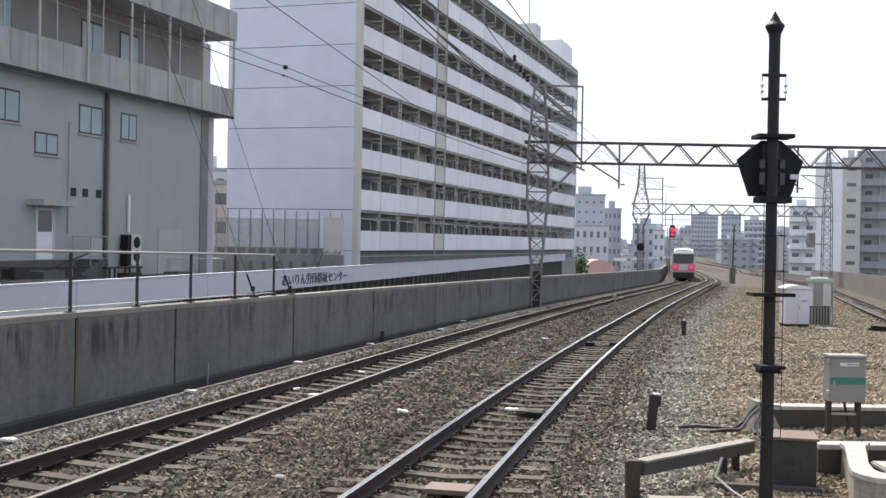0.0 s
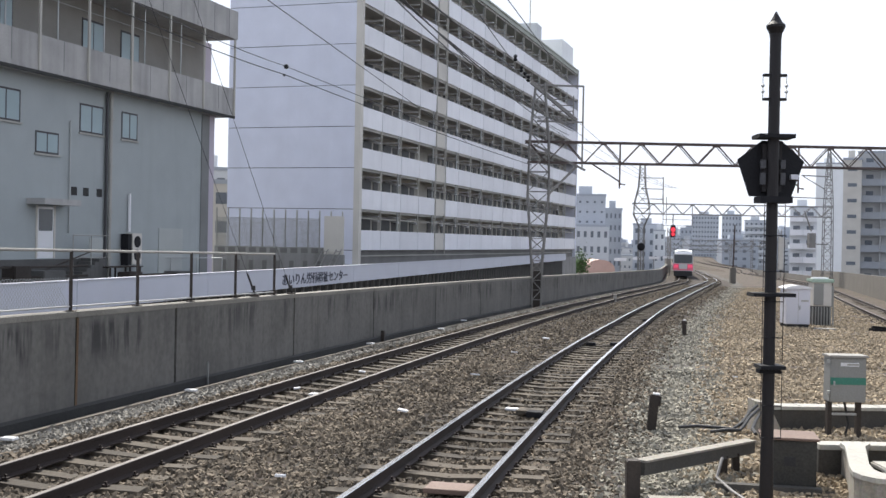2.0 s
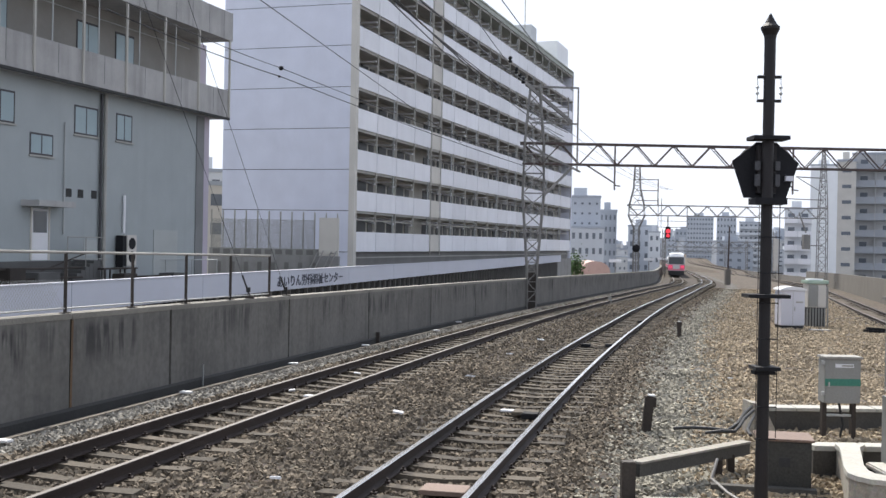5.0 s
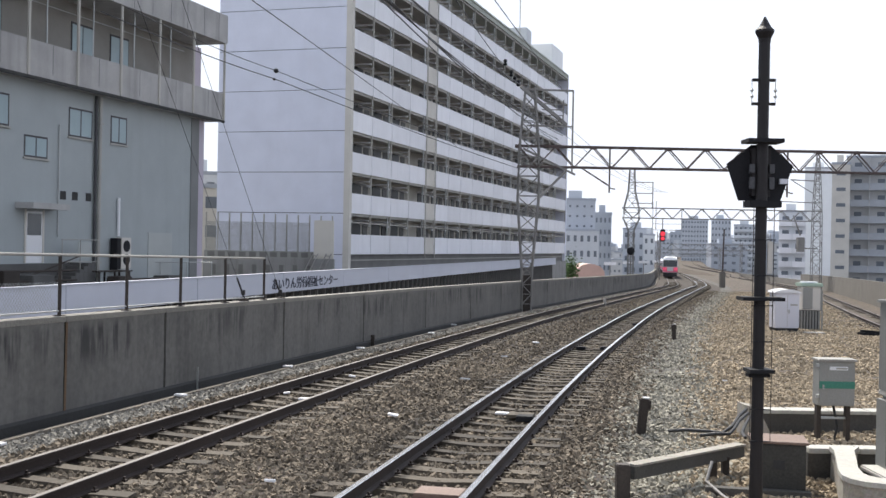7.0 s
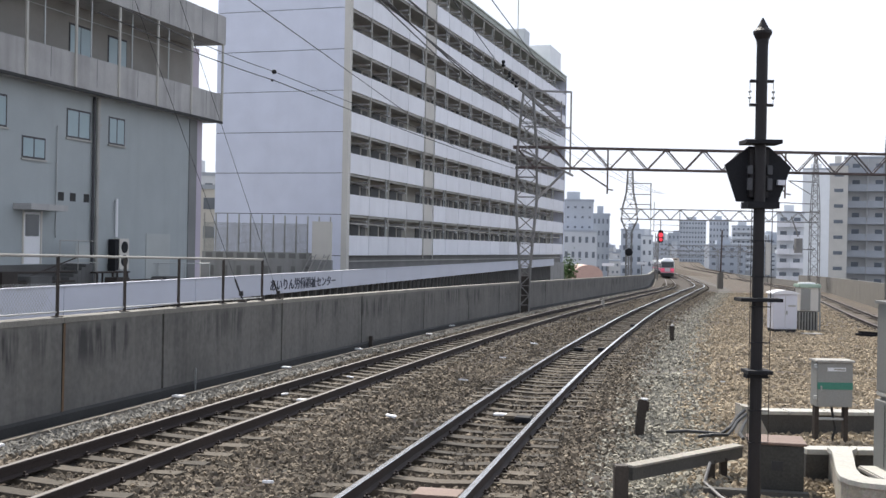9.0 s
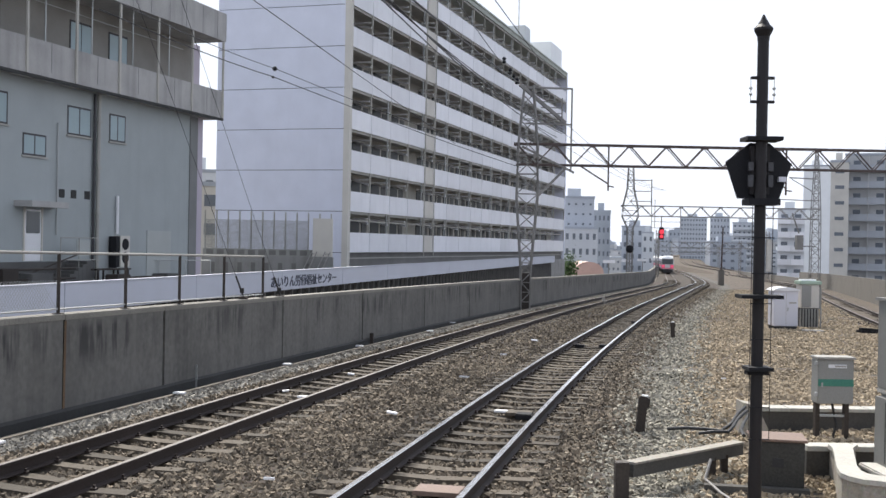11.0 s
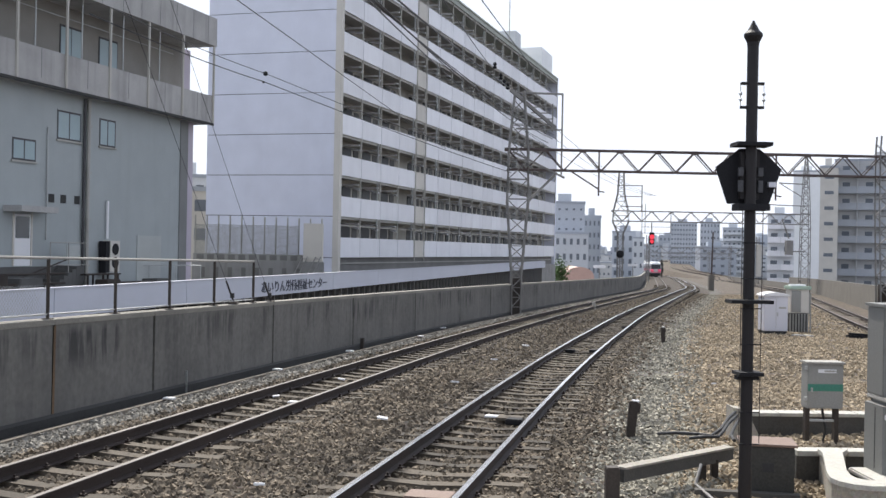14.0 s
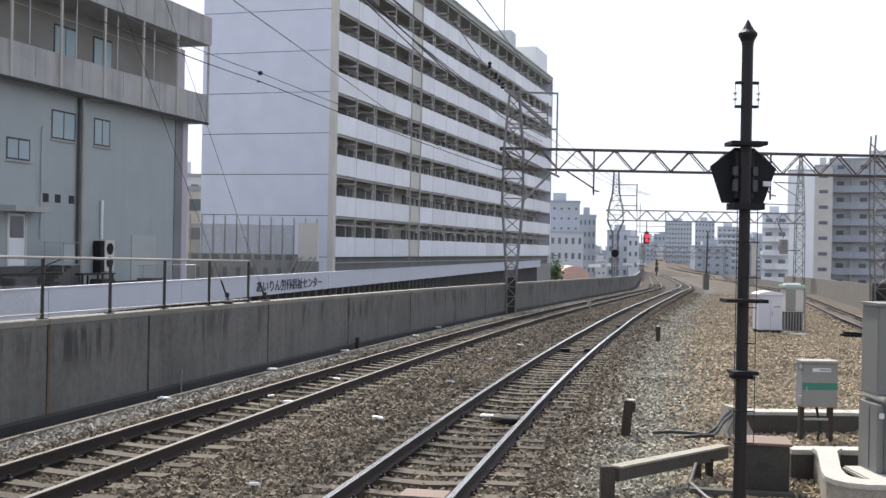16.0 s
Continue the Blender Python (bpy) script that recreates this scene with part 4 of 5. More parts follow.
# ---- the train ----
def make_train():
    t = thing("train", "stainless commuter train with red bands and white roof driving away", "train")
    w, length, gap, cars = 1.37, 20.0, 0.6, []
    outline = [(-1.30, 0.95), (-w, 1.15), (-w, 2.9), (-1.28, 3.25), (-0.95, 3.52), (0, 3.62), (0.95, 3.52), (1.28, 3.25), (w, 2.9), (w, 1.15), (1.30, 0.95)]
    for c in range(6):
        y0 = c * (length + gap)
        bm = bmesh.new()
        prism(bm, outline, y0, y0 + length)
        car = part("car_body", bm, TRAIN_SILVER, t)
        cars.append((car, y0))
        bm = bmesh.new()
        prism(bm, [(-1.29, 3.255), (-0.95, 3.53), (0, 3.63), (0.95, 3.53), (1.29, 3.255), (1.2, 3.4), (0.9, 3.66), (0, 3.76), (-0.9, 3.66), (-1.2, 3.4)], y0 + 0.01, y0 + length - 0.01)
        part("roof", bm, TRAIN_WHITE, car, "white roof")
        for s in (-1, 1):
            part("side_band", box(s * (w + 0.004) - 0.004, s * (w + 0.004) + 0.004, y0 + 0.05, y0 + length - 0.05, 1.35, 1.75), TRAIN_RED, car, "red side band")
            for i in range(6):
                part("side_window", box(s * (w + 0.006) - 0.006, s * (w + 0.006) + 0.006, y0 + 1.2 + i * 3.1, y0 + 3.0 + i * 3.1, 1.95, 2.75), GLASS_DARK, car)
        for y in (y0 + 4, y0 + 16):
            bogie = part("bogie", box(-1.05, 1.05, y - 1.5, y + 1.5, 0.3, 0.75), TRAIN_DARK, car)
            for dy in (-1.05, 1.05):
                for s in (-0.566, 0.566):
                    bm = bmesh.new()
                    lathe(bm, [(0.43, -0.06), (0.43, 0.06)], 16, pose(s, y + dy, 0.43, 0, 90))
                    part("wheel", bm, TRAIN_DARK, bogie)
        part("underframe", box(-1.2, 1.2, y0 + 6.2, y0 + 13.8, 0.35, 0.94), TRAIN_DARK, car)
        for y in (y0 + 5.5, y0 + 14.0):
            part("roof_cooler", box(-0.85, 0.85, y - 1.4, y + 1.4, 3.7, 4.0, bevel=0.05), TRAIN_WHITE, car)
    # the rear face
    rear = cars[0][0]
    part("rear_windscreen", box(-1.22, 1.22, -0.05, -0.005, 2.0, 3.18, bevel=0.02), GLASS_DARK, rear, "dark wraparound windscreen")
    part("rear_band", box(-1.33, 1.33, -0.045, -0.004, 1.02, 1.93), TRAIN_RED, rear, "red band across the rear face")
    part("rear_panel", box(-0.55, 0.55, -0.06, -0.046, 1.2, 1.9), TRAIN_SILVER, rear)
    part("rear_skirt", box(-1.25, 1.25, -0.04, 0.3, 0.25, 0.93), TRAIN_DARK, rear)
    for s in (-1, 1):
        part("tail_lamp", box(s * 0.97 - 0.22, s * 0.97 + 0.22, -0.075, -0.047, 1.46, 1.70, bevel=0.01), TAIL_RED, rear, "glowing red tail lamp")
        part("pillar", box(s * 1.28 - 0.05, s * 1.28 + 0.05, -0.045, -0.004, 1.94, 3.2), TRAIN_SILVER, rear)
    bm = bmesh.new()
    prism(bm, [(0.0, 3.2), (0.0, 3.32), (0.28, 3.62), (0.9, 3.80), (0.9, 3.2)], -1.15, 1.15, pose(0, -0.22, 0, 0, 0, 90))
    part("rear_cap", bm, TRAIN_WHITE, rear, "white rounded roof end")
    return t, cars


# ---- on and behind the wall ----
def make_fence():
    f = thing("railing", "galvanised pipe railing with dark posts on the retaining wall", "railing")
    posts = [9.3, 11.3, 13.3, 15.3, 17.3, 19.28, 21.25, 23.3]
    for y in posts:
        bm = bmesh.new()
        a = on_line(y, WALL - 0.12, 1.28)
        rod(bm, a, a + Vector((0, 0, 0.92)), 0.028, seg=8)
        post = part("post", bm, RUSTY_POST, f, "dark weathered post")
        bm = bmesh.new()
        bx(bm, -0.07, 0.07, -0.07, 0.07, 0, 0.02, Matrix.Translation(a))
        part("base_plate", bm, RUSTY_POST, post)
    for a, b in zip(posts, posts[1:]):
        bm = bmesh.new()
        rod(bm, on_line(a, WALL - 0.12, 2.21), on_line(b, WALL - 0.12, 2.21), 0.022, seg=8)
        part("top_rail", bm, COPING, f, "pale top rail")
        bm = bmesh.new()
        rod(bm, on_line(a, WALL - 0.12, 1.36), on_line(b, WALL - 0.12, 1.36), 0.014)
        part("bottom_rail", bm, GALV, f)
    bm = bmesh.new()
    y = 9.3
    while y < 15.3:
        for s in (-1, 1):
            if not 9.3 <= y + 0.42 * s <= 15.3:
                continue
            p, q = on_line(y, WALL - 0.12, 1.37), on_line(y + 0.42 * s, WALL - 0.12, 1.80)
            bar(bm, p, q, 0.0035)
        y += 0.07
    tagged(part("wire_mesh", bm, GALV, f), kind="stuff")


def make_net_fence():
    """Tall posts with pale netting between the two buildings."""
    n = thing("net_fence", "row of tall grey posts with pale netting on a low wall", "fence")
    for i in range(12):
        x = -13.2 + i * 0.66
        bm = bmesh.new()
        rod(bm, (x, 64.0 + i * 0.04, 0.2), (x, 64.0 + i * 0.04, 3.95 - 0.01 * i), 0.045)
        part("post", bm, FRAME_GREY, n)
    bm = bmesh.new()
    for k in range(92):
        bar(bm, (-13.15 + k * 0.065, 64.03, 1.72), (-13.15 + k * 0.065, 64.03, 3.42), 0.018)
    for k in range(26):
        bar(bm, (-13.2, 64.04, 1.74 + k * 0.066), (-7.2, 64.04, 1.74 + k * 0.066), 0.018)
    tagged(part("netting", bm, BOX_GREY, n, "grey wire netting"), kind="stuff")
    part("low_wall", box(-13.3, -6.1, 63.7, 64.3, -6.8, 1.35), PODIUM, n, "low stained base wall")
    part("louvre_band", box(-13.25, -6.3, 63.75, 64.0, 1.352, 1.74), BOX_GREY, n, "grey band under the netting")
    for i in range(11):
        part("louvre", box(-13.05 + i * 0.6, -12.65 + i * 0.6, 63.72, 63.748, 1.40, 1.68), SLAT, n, "dark louvre")
    for i in range(9):
        part("wall_opening", box(-12.8 + i * 0.78, -12.55 + i * 0.78, 63.67, 63.695, 0.35, 0.95), SLAT, n, "dark narrow opening")
    c = thing("cream_cabinet", "tall cream painted cabinet beside the apartment block", "cabinet")
    part("body", box(-6.85, -5.75, 63.0, 63.6, 1.36, 3.55, bevel=0.02), CORNER_TAN, c)
    part("door", box(-6.75, -5.85, 62.97, 62.995, 1.5, 3.45), CORNER_TAN, c)
    part("plinth", box(-6.9, -5.7, 62.95, 63.65, -6.8, 1.35), PODIUM, c)
    for x in (-7.3, -6.55):
        st = thing("ladder", "leaning grey steel ladder on the roof", "ladder", group="roof ladders")
        for dx in (0, 0.28):
            bm = bmesh.new()
            bar(bm, (x + dx, 60.5, 0.2), (x + dx + 0.45, 62.8, 1.65), 0.045)
            part("rail", bm, MAST_GREY, st)
        for i in range(6):
            t = (i + 0.5) / 6
            bm = bmesh.new()
            bar(bm, (x + 0.45 * t, 60.5 + 2.3 * t, 0.2 + 1.45 * t), (x + 0.28 + 0.45 * t, 60.5 + 2.3 * t, 0.2 + 1.45 * t), 0.035)
            part("rung", bm, MAST_GREY, st)
    r = thing("handrail", "thin steel handrail on the lower roof", "handrail")
    for i in range(9):
        x = -19.0 + i * 1.0
        bm = bmesh.new()
        rod(bm, (x, 46 + i * 1.1, 0.35), (x, 46 + i * 1.1, 1.2), 0.025)
        part("post", bm, GALV, r)
    bm = bmesh.new()
    rod(bm, (-19.0, 46, 1.2), (-11, 54.8, 1.2), 0.025)
    part("rail", bm, GALV, r)
    st = thing("door_steps", "worn grey concrete steps to the door", "steps", OFF)
    for i in range(7):
        part("step", box(10.42 + i * 0.28, 10.69 + i * 0.28, 0.1, 1.1, 0.34, 1.25 - i * 0.13), ROOF_DARK, st)
    b = thing("roof_bench", "rusty steel equipment rack on the lower roof", "rack", OFF @ pose(8.0, 0.8, 0.36))
    for u in (0, 1.1, 2.2):
        part("leg", box(u, u + 0.06, 0, 0.06, 0, 0.5), RUSTY_POST, b)
        part("leg", box(u, u + 0.06, 0.5, 0.56, 0, 0.5), RUSTY_POST, b)
    part("shelf", box(-0.1, 2.4, -0.02, 0.6, 0.5, 0.56), RUSTY_POST, b)


def make_stays():
    for x, y, z, tx, ty, tz in ((-4.05, 23.75, 1.02, -5.41, 17.75, 7.61), (-3.55, 25.88, 0.96, -4.90, 18.3, 8.08)):
        s = thing("guy_wire", "taut dark steel guy wire with a turnbuckle anchored on the wall", "guy wire", group="guy wires on the wall")
        a, b = Vector((x, y, z)), Vector((tx, ty, tz))
        bm = bmesh.new()
        rod(bm, a, b, 0.0048, seg=5)
        part("strand", bm, WIRE, s)
        d = (b - a).normalized()
        bm = bmesh.new()
        rod(bm, a, a + d * 0.62, 0.02, seg=6)
        bx(bm, -0.04, 0.04, -0.04, 0.04, 0, 0.10, Matrix.Translation(a + d * 0.12))
        part("turnbuckle", bm, CABLE, s)
        part("anchor", box(-0.09, 0.09, -0.09, 0.09, -0.12, 0.0, Matrix.Translation(a)), RUSTY_POST, s)


def wire(name, label, pts, r, sag=0.0, beads=(), group=""):
    w = thing(name, label, "wire", group=group)
    for a, b in zip(pts, pts[1:]):
        a, b = Vector(a), Vector(b)
        n = 14
        ps = [a.lerp(b, i / n) - Vector((0, 0, sag * 4 * (i / n) * (1 - i / n))) for i in range(n + 1)]
        bm = bmesh.new()
        tube(bm, ps, r, 5)
        part("strand", bm, WIRE, w)
    for p, s in beads:
        bm = bmesh.new()
        lathe(bm, [(0.3, -0.9), (0.8, -0.6), (1.0, 0), (0.8, 0.6), (0.3, 0.9)], 10, Matrix.Translation(p) @ Matrix.Diagonal((s, s, s, 1)))
        part("insulator", bm, BLACK_DULL, w)
    return w


def make_wires():
    g = "overhead wires"
    far = on_line(119, WALL + 0.5, -0.25)
    # two service wires from the gallery to the mast
    wire("service_wire", "thin dark wire with an insulator strung to the mast", [(-7.43, 26.0, 7.75), (-5.55, 38.0, 8.16), (4.5, 56.8, 6.5)], 0.012, 0.08, [((-5.54, 38, 8.15), 0.085)], g)
    wire("service_wire", "thin dark wire with an insulator strung to the mast", [(-7.93, 26.0, 7.6), (-5.60, 38.0, 7.88), (4.45, 56.8, 6.25)], 0.016, 0.08, [((-5.6, 38, 7.86), 0.05)], g)
    # feeders that pass overhead, from the mast towards the platform
    for end, start, r, sag in (
        ((1.0, 52.0, 6.95), (-5.87, 18.2, 8.14), 0.012, 0),
        ((2.29, 52.0, 9.37), (-2.15, 16.9, 7.2), 0.018, 0.1),
        ((6.58, 57.0, 8.05), (-2.89, 15.4, 7.6), 0.02, 0.45),
        ((6.35, 57.0, 7.85), (-2.75, 15.4, 7.67), 0.016, 0.5),
        ((6.66, 57.0, 8.26), (-3.0, 15.4, 7.54), 0.013, 0.4),
        ((4.27, 56.5, 10.57), (-1.71, 15.55, 6.78), 0.024, 0.1),
        ((3.24, 55.0, 11.34), (-0.29, 18.6, 7.22), 0.016, 0.05),
        ((8.8, 75.0, 12.81), (-0.68, 12.6, 6.8), 0.014, 0.1)):
        wire("feeder_wire", "dark overhead feeder cable hung from the mast", [end, start], r, sag, (), g)
    for x in (4.4, 5.6, 6.4):
        wire("feeder_wire", "dark overhead feeder cable hung from the mast", [(x, 56.9, 8.9), tuple(far + Vector((0.3 * x, 0, 10.5)))], 0.014, 0.7, (), g)
    # strain insulators near the mast head
    s = thing("strain_insulator", "string of dark strain insulators at the mast head", "insulator")
    for i, (x, y, z) in enumerate(((3.4, 55.0, 11.45), (3.75, 55.6, 11.0), (3.95, 55.9, 10.75), (4.15, 56.2, 10.6))):
        bm = bmesh.new()
        lathe(bm, [(0.05, -0.16), (0.11, -0.1), (0.05, 0), (0.11, 0.06), (0.05, 0.16)], 10, Matrix.Translation((x, y, z)))
        part("disc", bm, BLACK_DULL, s)
    # the contact wire over the left track beyond the second beam
    wire("contact_wire", "thin contact wire over the track", [tuple(on_line(119, LEFT_TRACK, 5.1)), tuple(on_line(190, LEFT_TRACK, 5.1))], 0.012, 0.0, (), g)


# ---- the black signal post and its surroundings ----
def make_signal_pole():
    p = thing("signal_post", "black cylindrical signal post with a pointed cap and a pentagon backboard", "signal post", Matrix.Translation((3.285, 11.05, 0)))
    bm = bmesh.new()
    lathe(bm, [(0.07, -0.42), (0.062, 0.3), (0.058, 1.5), (0.056, 2.7), (0.056, 4.36)], 18)
    part("shaft", bm, BLACK_PAINT, p, smooth=False)
    bm = bmesh.new()
    lathe(bm, [(0.058, 4.34), (0.062, 4.38), (0.092, 4.44), (0.094, 4.465), (0.06, 4.50), (0.03, 4.555), (0.008, 4.60)], 18)
    part("cap", bm, BLACK_PAINT, p, "pointed black metal cap")
    for z in (3.965, 3.725):
        part("arm", box(-0.115, 0.115, -0.03, 0.03, z - 0.012, z + 0.012), BLACK_PAINT, p)
    for s in (-1, 1):
        bm = bmesh.new()
        rod(bm, (s * 0.118, 0, 3.71), (s * 0.118, 0, 3.975), 0.003)
        w = part("lamp_wire", bm, WIRE, p)
        for z in (3.80, 3.86):
            bm = bmesh.new()
            lathe(bm, [(0.004, -0.018), (0.018, -0.005), (0.018, 0.006), (0.004, 0.02)], 8, pose(s * 0.118, 0, z))
            part("insulator", bm, GALV, w)
    part("collar_plate", box(-0.18, 0.18, -0.14, 0.14, 3.33, 3.368), BLACK_DULL, p)
    bm = bmesh.new()
    prism(bm, [(-0.085, 3.32), (-0.33, 3.125), (-0.205, 2.755), (0.22, 2.755), (0.345, 3.115), (0.115, 3.32)], 0.10, 0.118)
    part("backboard", bm, BLACK_DULL, p, "black sheet pentagon backboard")
    bm = bmesh.new()
    bx(bm, -0.095, 0.095, 0.02, 0.098, 2.80, 3.28)
    part("lamp_housing", bm, BLACK_PAINT, p)
    for s in (-0.1, 0.1):
        for z0, z1 in ((3.03, 3.12), (2.87, 2.99)):
            part("hinge_plate", box(s - 0.026, s + 0.026, -0.012, 0.018, z0, z1, bevel=0.004), HINGE_GREY, p, "worn grey hinge plate")
    part("base_shelf", box(-0.15, 0.165, -0.13, 0.13, 2.685, 2.75), BLACK_DULL, p)
    part("junction_box", box(0.20, 0.275, 0.05, 0.098, 2.93, 2.98), BOX_WHITE, p, "small white junction box")
    # ladder and steps
    for dx in (-0.088, 0.118):
        bm = bmesh.new()
        rod(bm, (dx, -0.05, 0.35), (dx, -0.05, 2.68), 0.0042)
        part("ladder_rail", bm, RUSTY_POST, p)
    for z in (2.36, 2.0, 1.70, 1.34, 0.99, 0.66, 0.34):
        part("rung", box(-0.09, 0.12, -0.06, -0.045, z - 0.005, z + 0.005), BLACK_DULL, p)
    for z, w in ((1.77, 0.21), (1.05, 0.125)):
        part("step_plate", box(-w, w, -0.16, 0.10, z - 0.018, z + 0.018), BLACK_DULL, p)
    part("cable_cover", box(0.062, 0.112, -0.045, -0.02, 2.02, 2.345, bevel=0.004), CORNER_TAN, p, "beige cable cover beside the ladder")
    part("lower_bracket", box(-0.115, 0.1, -0.08, 0.05, 0.985, 1.02), BLACK_DULL, p)


def channel(parent, a, b, w, h, top, side, lip=0.05, label=""):
    """A concrete cable channel from a to b: side walls, floor and lid."""
    a, b = Vector(a), Vector(b)
    d = b - a
    m = Matrix.Translation(a) @ d.to_track_quat("Y", "Z").to_matrix().to_4x4()
    # the body gets the shaded tone, the lids the sunlit one
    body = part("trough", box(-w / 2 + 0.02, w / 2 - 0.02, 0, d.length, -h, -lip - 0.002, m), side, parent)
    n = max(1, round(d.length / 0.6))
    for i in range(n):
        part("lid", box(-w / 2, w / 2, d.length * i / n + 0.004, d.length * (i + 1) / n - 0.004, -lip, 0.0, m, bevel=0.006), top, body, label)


def make_troughs():
    t = thing("cable_trough", "raised weathered concrete cable trough with pale lids", "cable trough", group="cable troughs")
    channel(t, (4.72, 16.4, -0.10), (9.6, 16.75, -0.13), 0.34, 0.34, TROUGH_LIT, TROUGH_SHADE)
    bm = bmesh.new()
    prism(bm, [(-0.10, -0.5), (0.34, -0.5), (0.10, -0.02), (-0.10, 0.02)], -0.19, 0.19, pose(4.60, 15.95, 0.02))
    part("end_block", bm, TROUGH, t, "slanted concrete end block")
    t2 = thing("cable_trough", "low white concrete trough that branches in a curve", "cable trough", group="cable troughs")
    channel(t2, (4.39, 12.87, -0.03), (7.4, 12.97, -0.04), 0.26, 0.38, TROUGH_LIT, TROUGH_SHADE, 0.06)
    # the branch that leaves the row towards the platform and bends away to the cabinet
    left = [(4.63, 12.735), (4.60, 12.50), (4.47, 12.09), (4.34, 11.70), (4.24, 11.39), (4.17, 11.10), (4.19, 10.93), (4.28, 10.78), (4.45, 10.70), (6.2, 10.72)]
    right = [(4.98, 12.735), (4.84, 12.52), (4.72, 12.17), (4.60, 11.82), (4.49, 11.50), (4.43, 11.22), (4.44, 11.09), (4.50, 11.00), (4.62, 10.96), (6.2, 10.98)]
    for name, grow, top, low, material, label in (("branch", -0.02, -0.052, -0.42, TROUGH, ""), ("branch_lid", 0.0, 0.0, -0.05, TROUGH_LIT, "white curved lid")):
        bm = bmesh.new()
        vs = []
        for (x0, y0), (x1, y1) in zip(left, right):
            a, b = Vector((x0, y0, 0)), Vector((x1, y1, 0))
            d = (b - a).normalized() * grow
            a, b = a - d, b + d
            vs.append([bm.verts.new((a.x, a.y, top)), bm.verts.new((b.x, b.y, top)), bm.verts.new((b.x, b.y, low)), bm.verts.new((a.x, a.y, low))])
        for p, q in zip(vs, vs[1:]):
            for i in range(4):
                bm.faces.new((p[i], p[(i + 1) % 4], q[(i + 1) % 4], q[i]))
        bm.faces.new(vs[0])
        bm.faces.new(vs[-1][::-1])
        part(name, bm, material, t2, label)
    t3 = thing("cable_beam", "sloping dark steel cable duct carried by a short post", "cable duct")
    a, b = Vector((2.10, 11.52, -0.02)), Vector((3.74, 13.25, -0.085))
    d = b - a
    m = Matrix.Translation(a) @ d.to_track_quat("Y", "Z").to_matrix().to_4x4()
    part("duct", box(-0.06, 0.06, 0, d.length, -0.145, -0.012, m), TROUGH_SHADE, t3)
    for i in range(3):
        part("lid", box(-0.075, 0.075, d.length * i / 3 + 0.003, d.length * (i + 1) / 3 - 0.003, -0.01, 0.012, m), TROUGH, t3, "pale dusty lid")
    part("post", box(1.94, 2.08, 11.36, 11.5, -0.6, 0.01, bevel=0.008), RUSTY_POST, t3, "dark square timber post")
    part("post", box(3.25, 3.33, 12.72, 12.8, -0.6, -0.18), RUSTY_POST, t3)
    part("post", box(3.44, 3.52, 12.9, 12.98, -0.6, -0.18), RUSTY_POST, t3)
    c = thing("black_cable", "loose black cables looping out of the trough", "cable")
    for pts in (((4.52, 15.74, -0.02), (4.33, 15.41, -0.06), (4.12, 15.0, -0.15), (3.92, 14.75, -0.20), (3.74, 14.86, -0.20), (3.50, 15.0, -0.21), (3.30, 15.2, -0.26)),
                ((4.52, 15.66, -0.06), (4.26, 15.17, -0.10), (4.12, 14.89, -0.16), (3.99, 14.66, -0.20), (3.80, 14.66, -0.20), (3.62, 14.74, -0.24)),
                ((4.54, 15.62, -0.1), (4.30, 15.05, -0.16), (4.20, 14.80, -0.20), (4.16, 14.5, -0.22))):
        bm = bmesh.new()
        tube(bm, pts, 0.024, 7)
        part("strand", bm, CABLE, c)
    bm = bmesh.new()
    pts = [(3.16, 12.3, -0.12), (3.05, 12.1, -0.3), (3.12, 11.7, -0.36), (3.2, 11.2, -0.38), (3.2, 10.6, -0.38)]
    tube(bm, pts, 0.018, 7)
    tagged(part("hose", bm, MAST_GREY), "grey cable hose lying on the ballast", "hose")
    k = thing("junction_cabinet", "low dark steel cabinet with a brown lid behind the post", "cabinet", pose(3.52, 11.98, 0, 0, 0, -12) @ pose(-3.50, -11.98, 0))
    part("body", box(3.52, 4.06, 11.98, 12.45, -0.45, 0.155, bevel=0.01), CABINET_DARK, k)
    part("lid", box(3.48, 4.09, 11.95, 12.5, 0.157, 0.185, bevel=0.008), LID_BROWN, k, "dusty brown sheet lid")
    part("label_plate", box(3.72, 3.84, 11.972, 11.98, -0.12, -0.02), JOINT, k)
    part("sill", box(3.0, 4.1, 11.8, 11.92, -0.5, -0.32), TROUGH_SHADE, k)
    s = part("slab", box(2.1, 2.7, 10.6, 11.2, -0.42, -0.30, bevel=0.02), TROUGH)
    tagged(s, "flat grey concrete slab on the ballast", "slab")


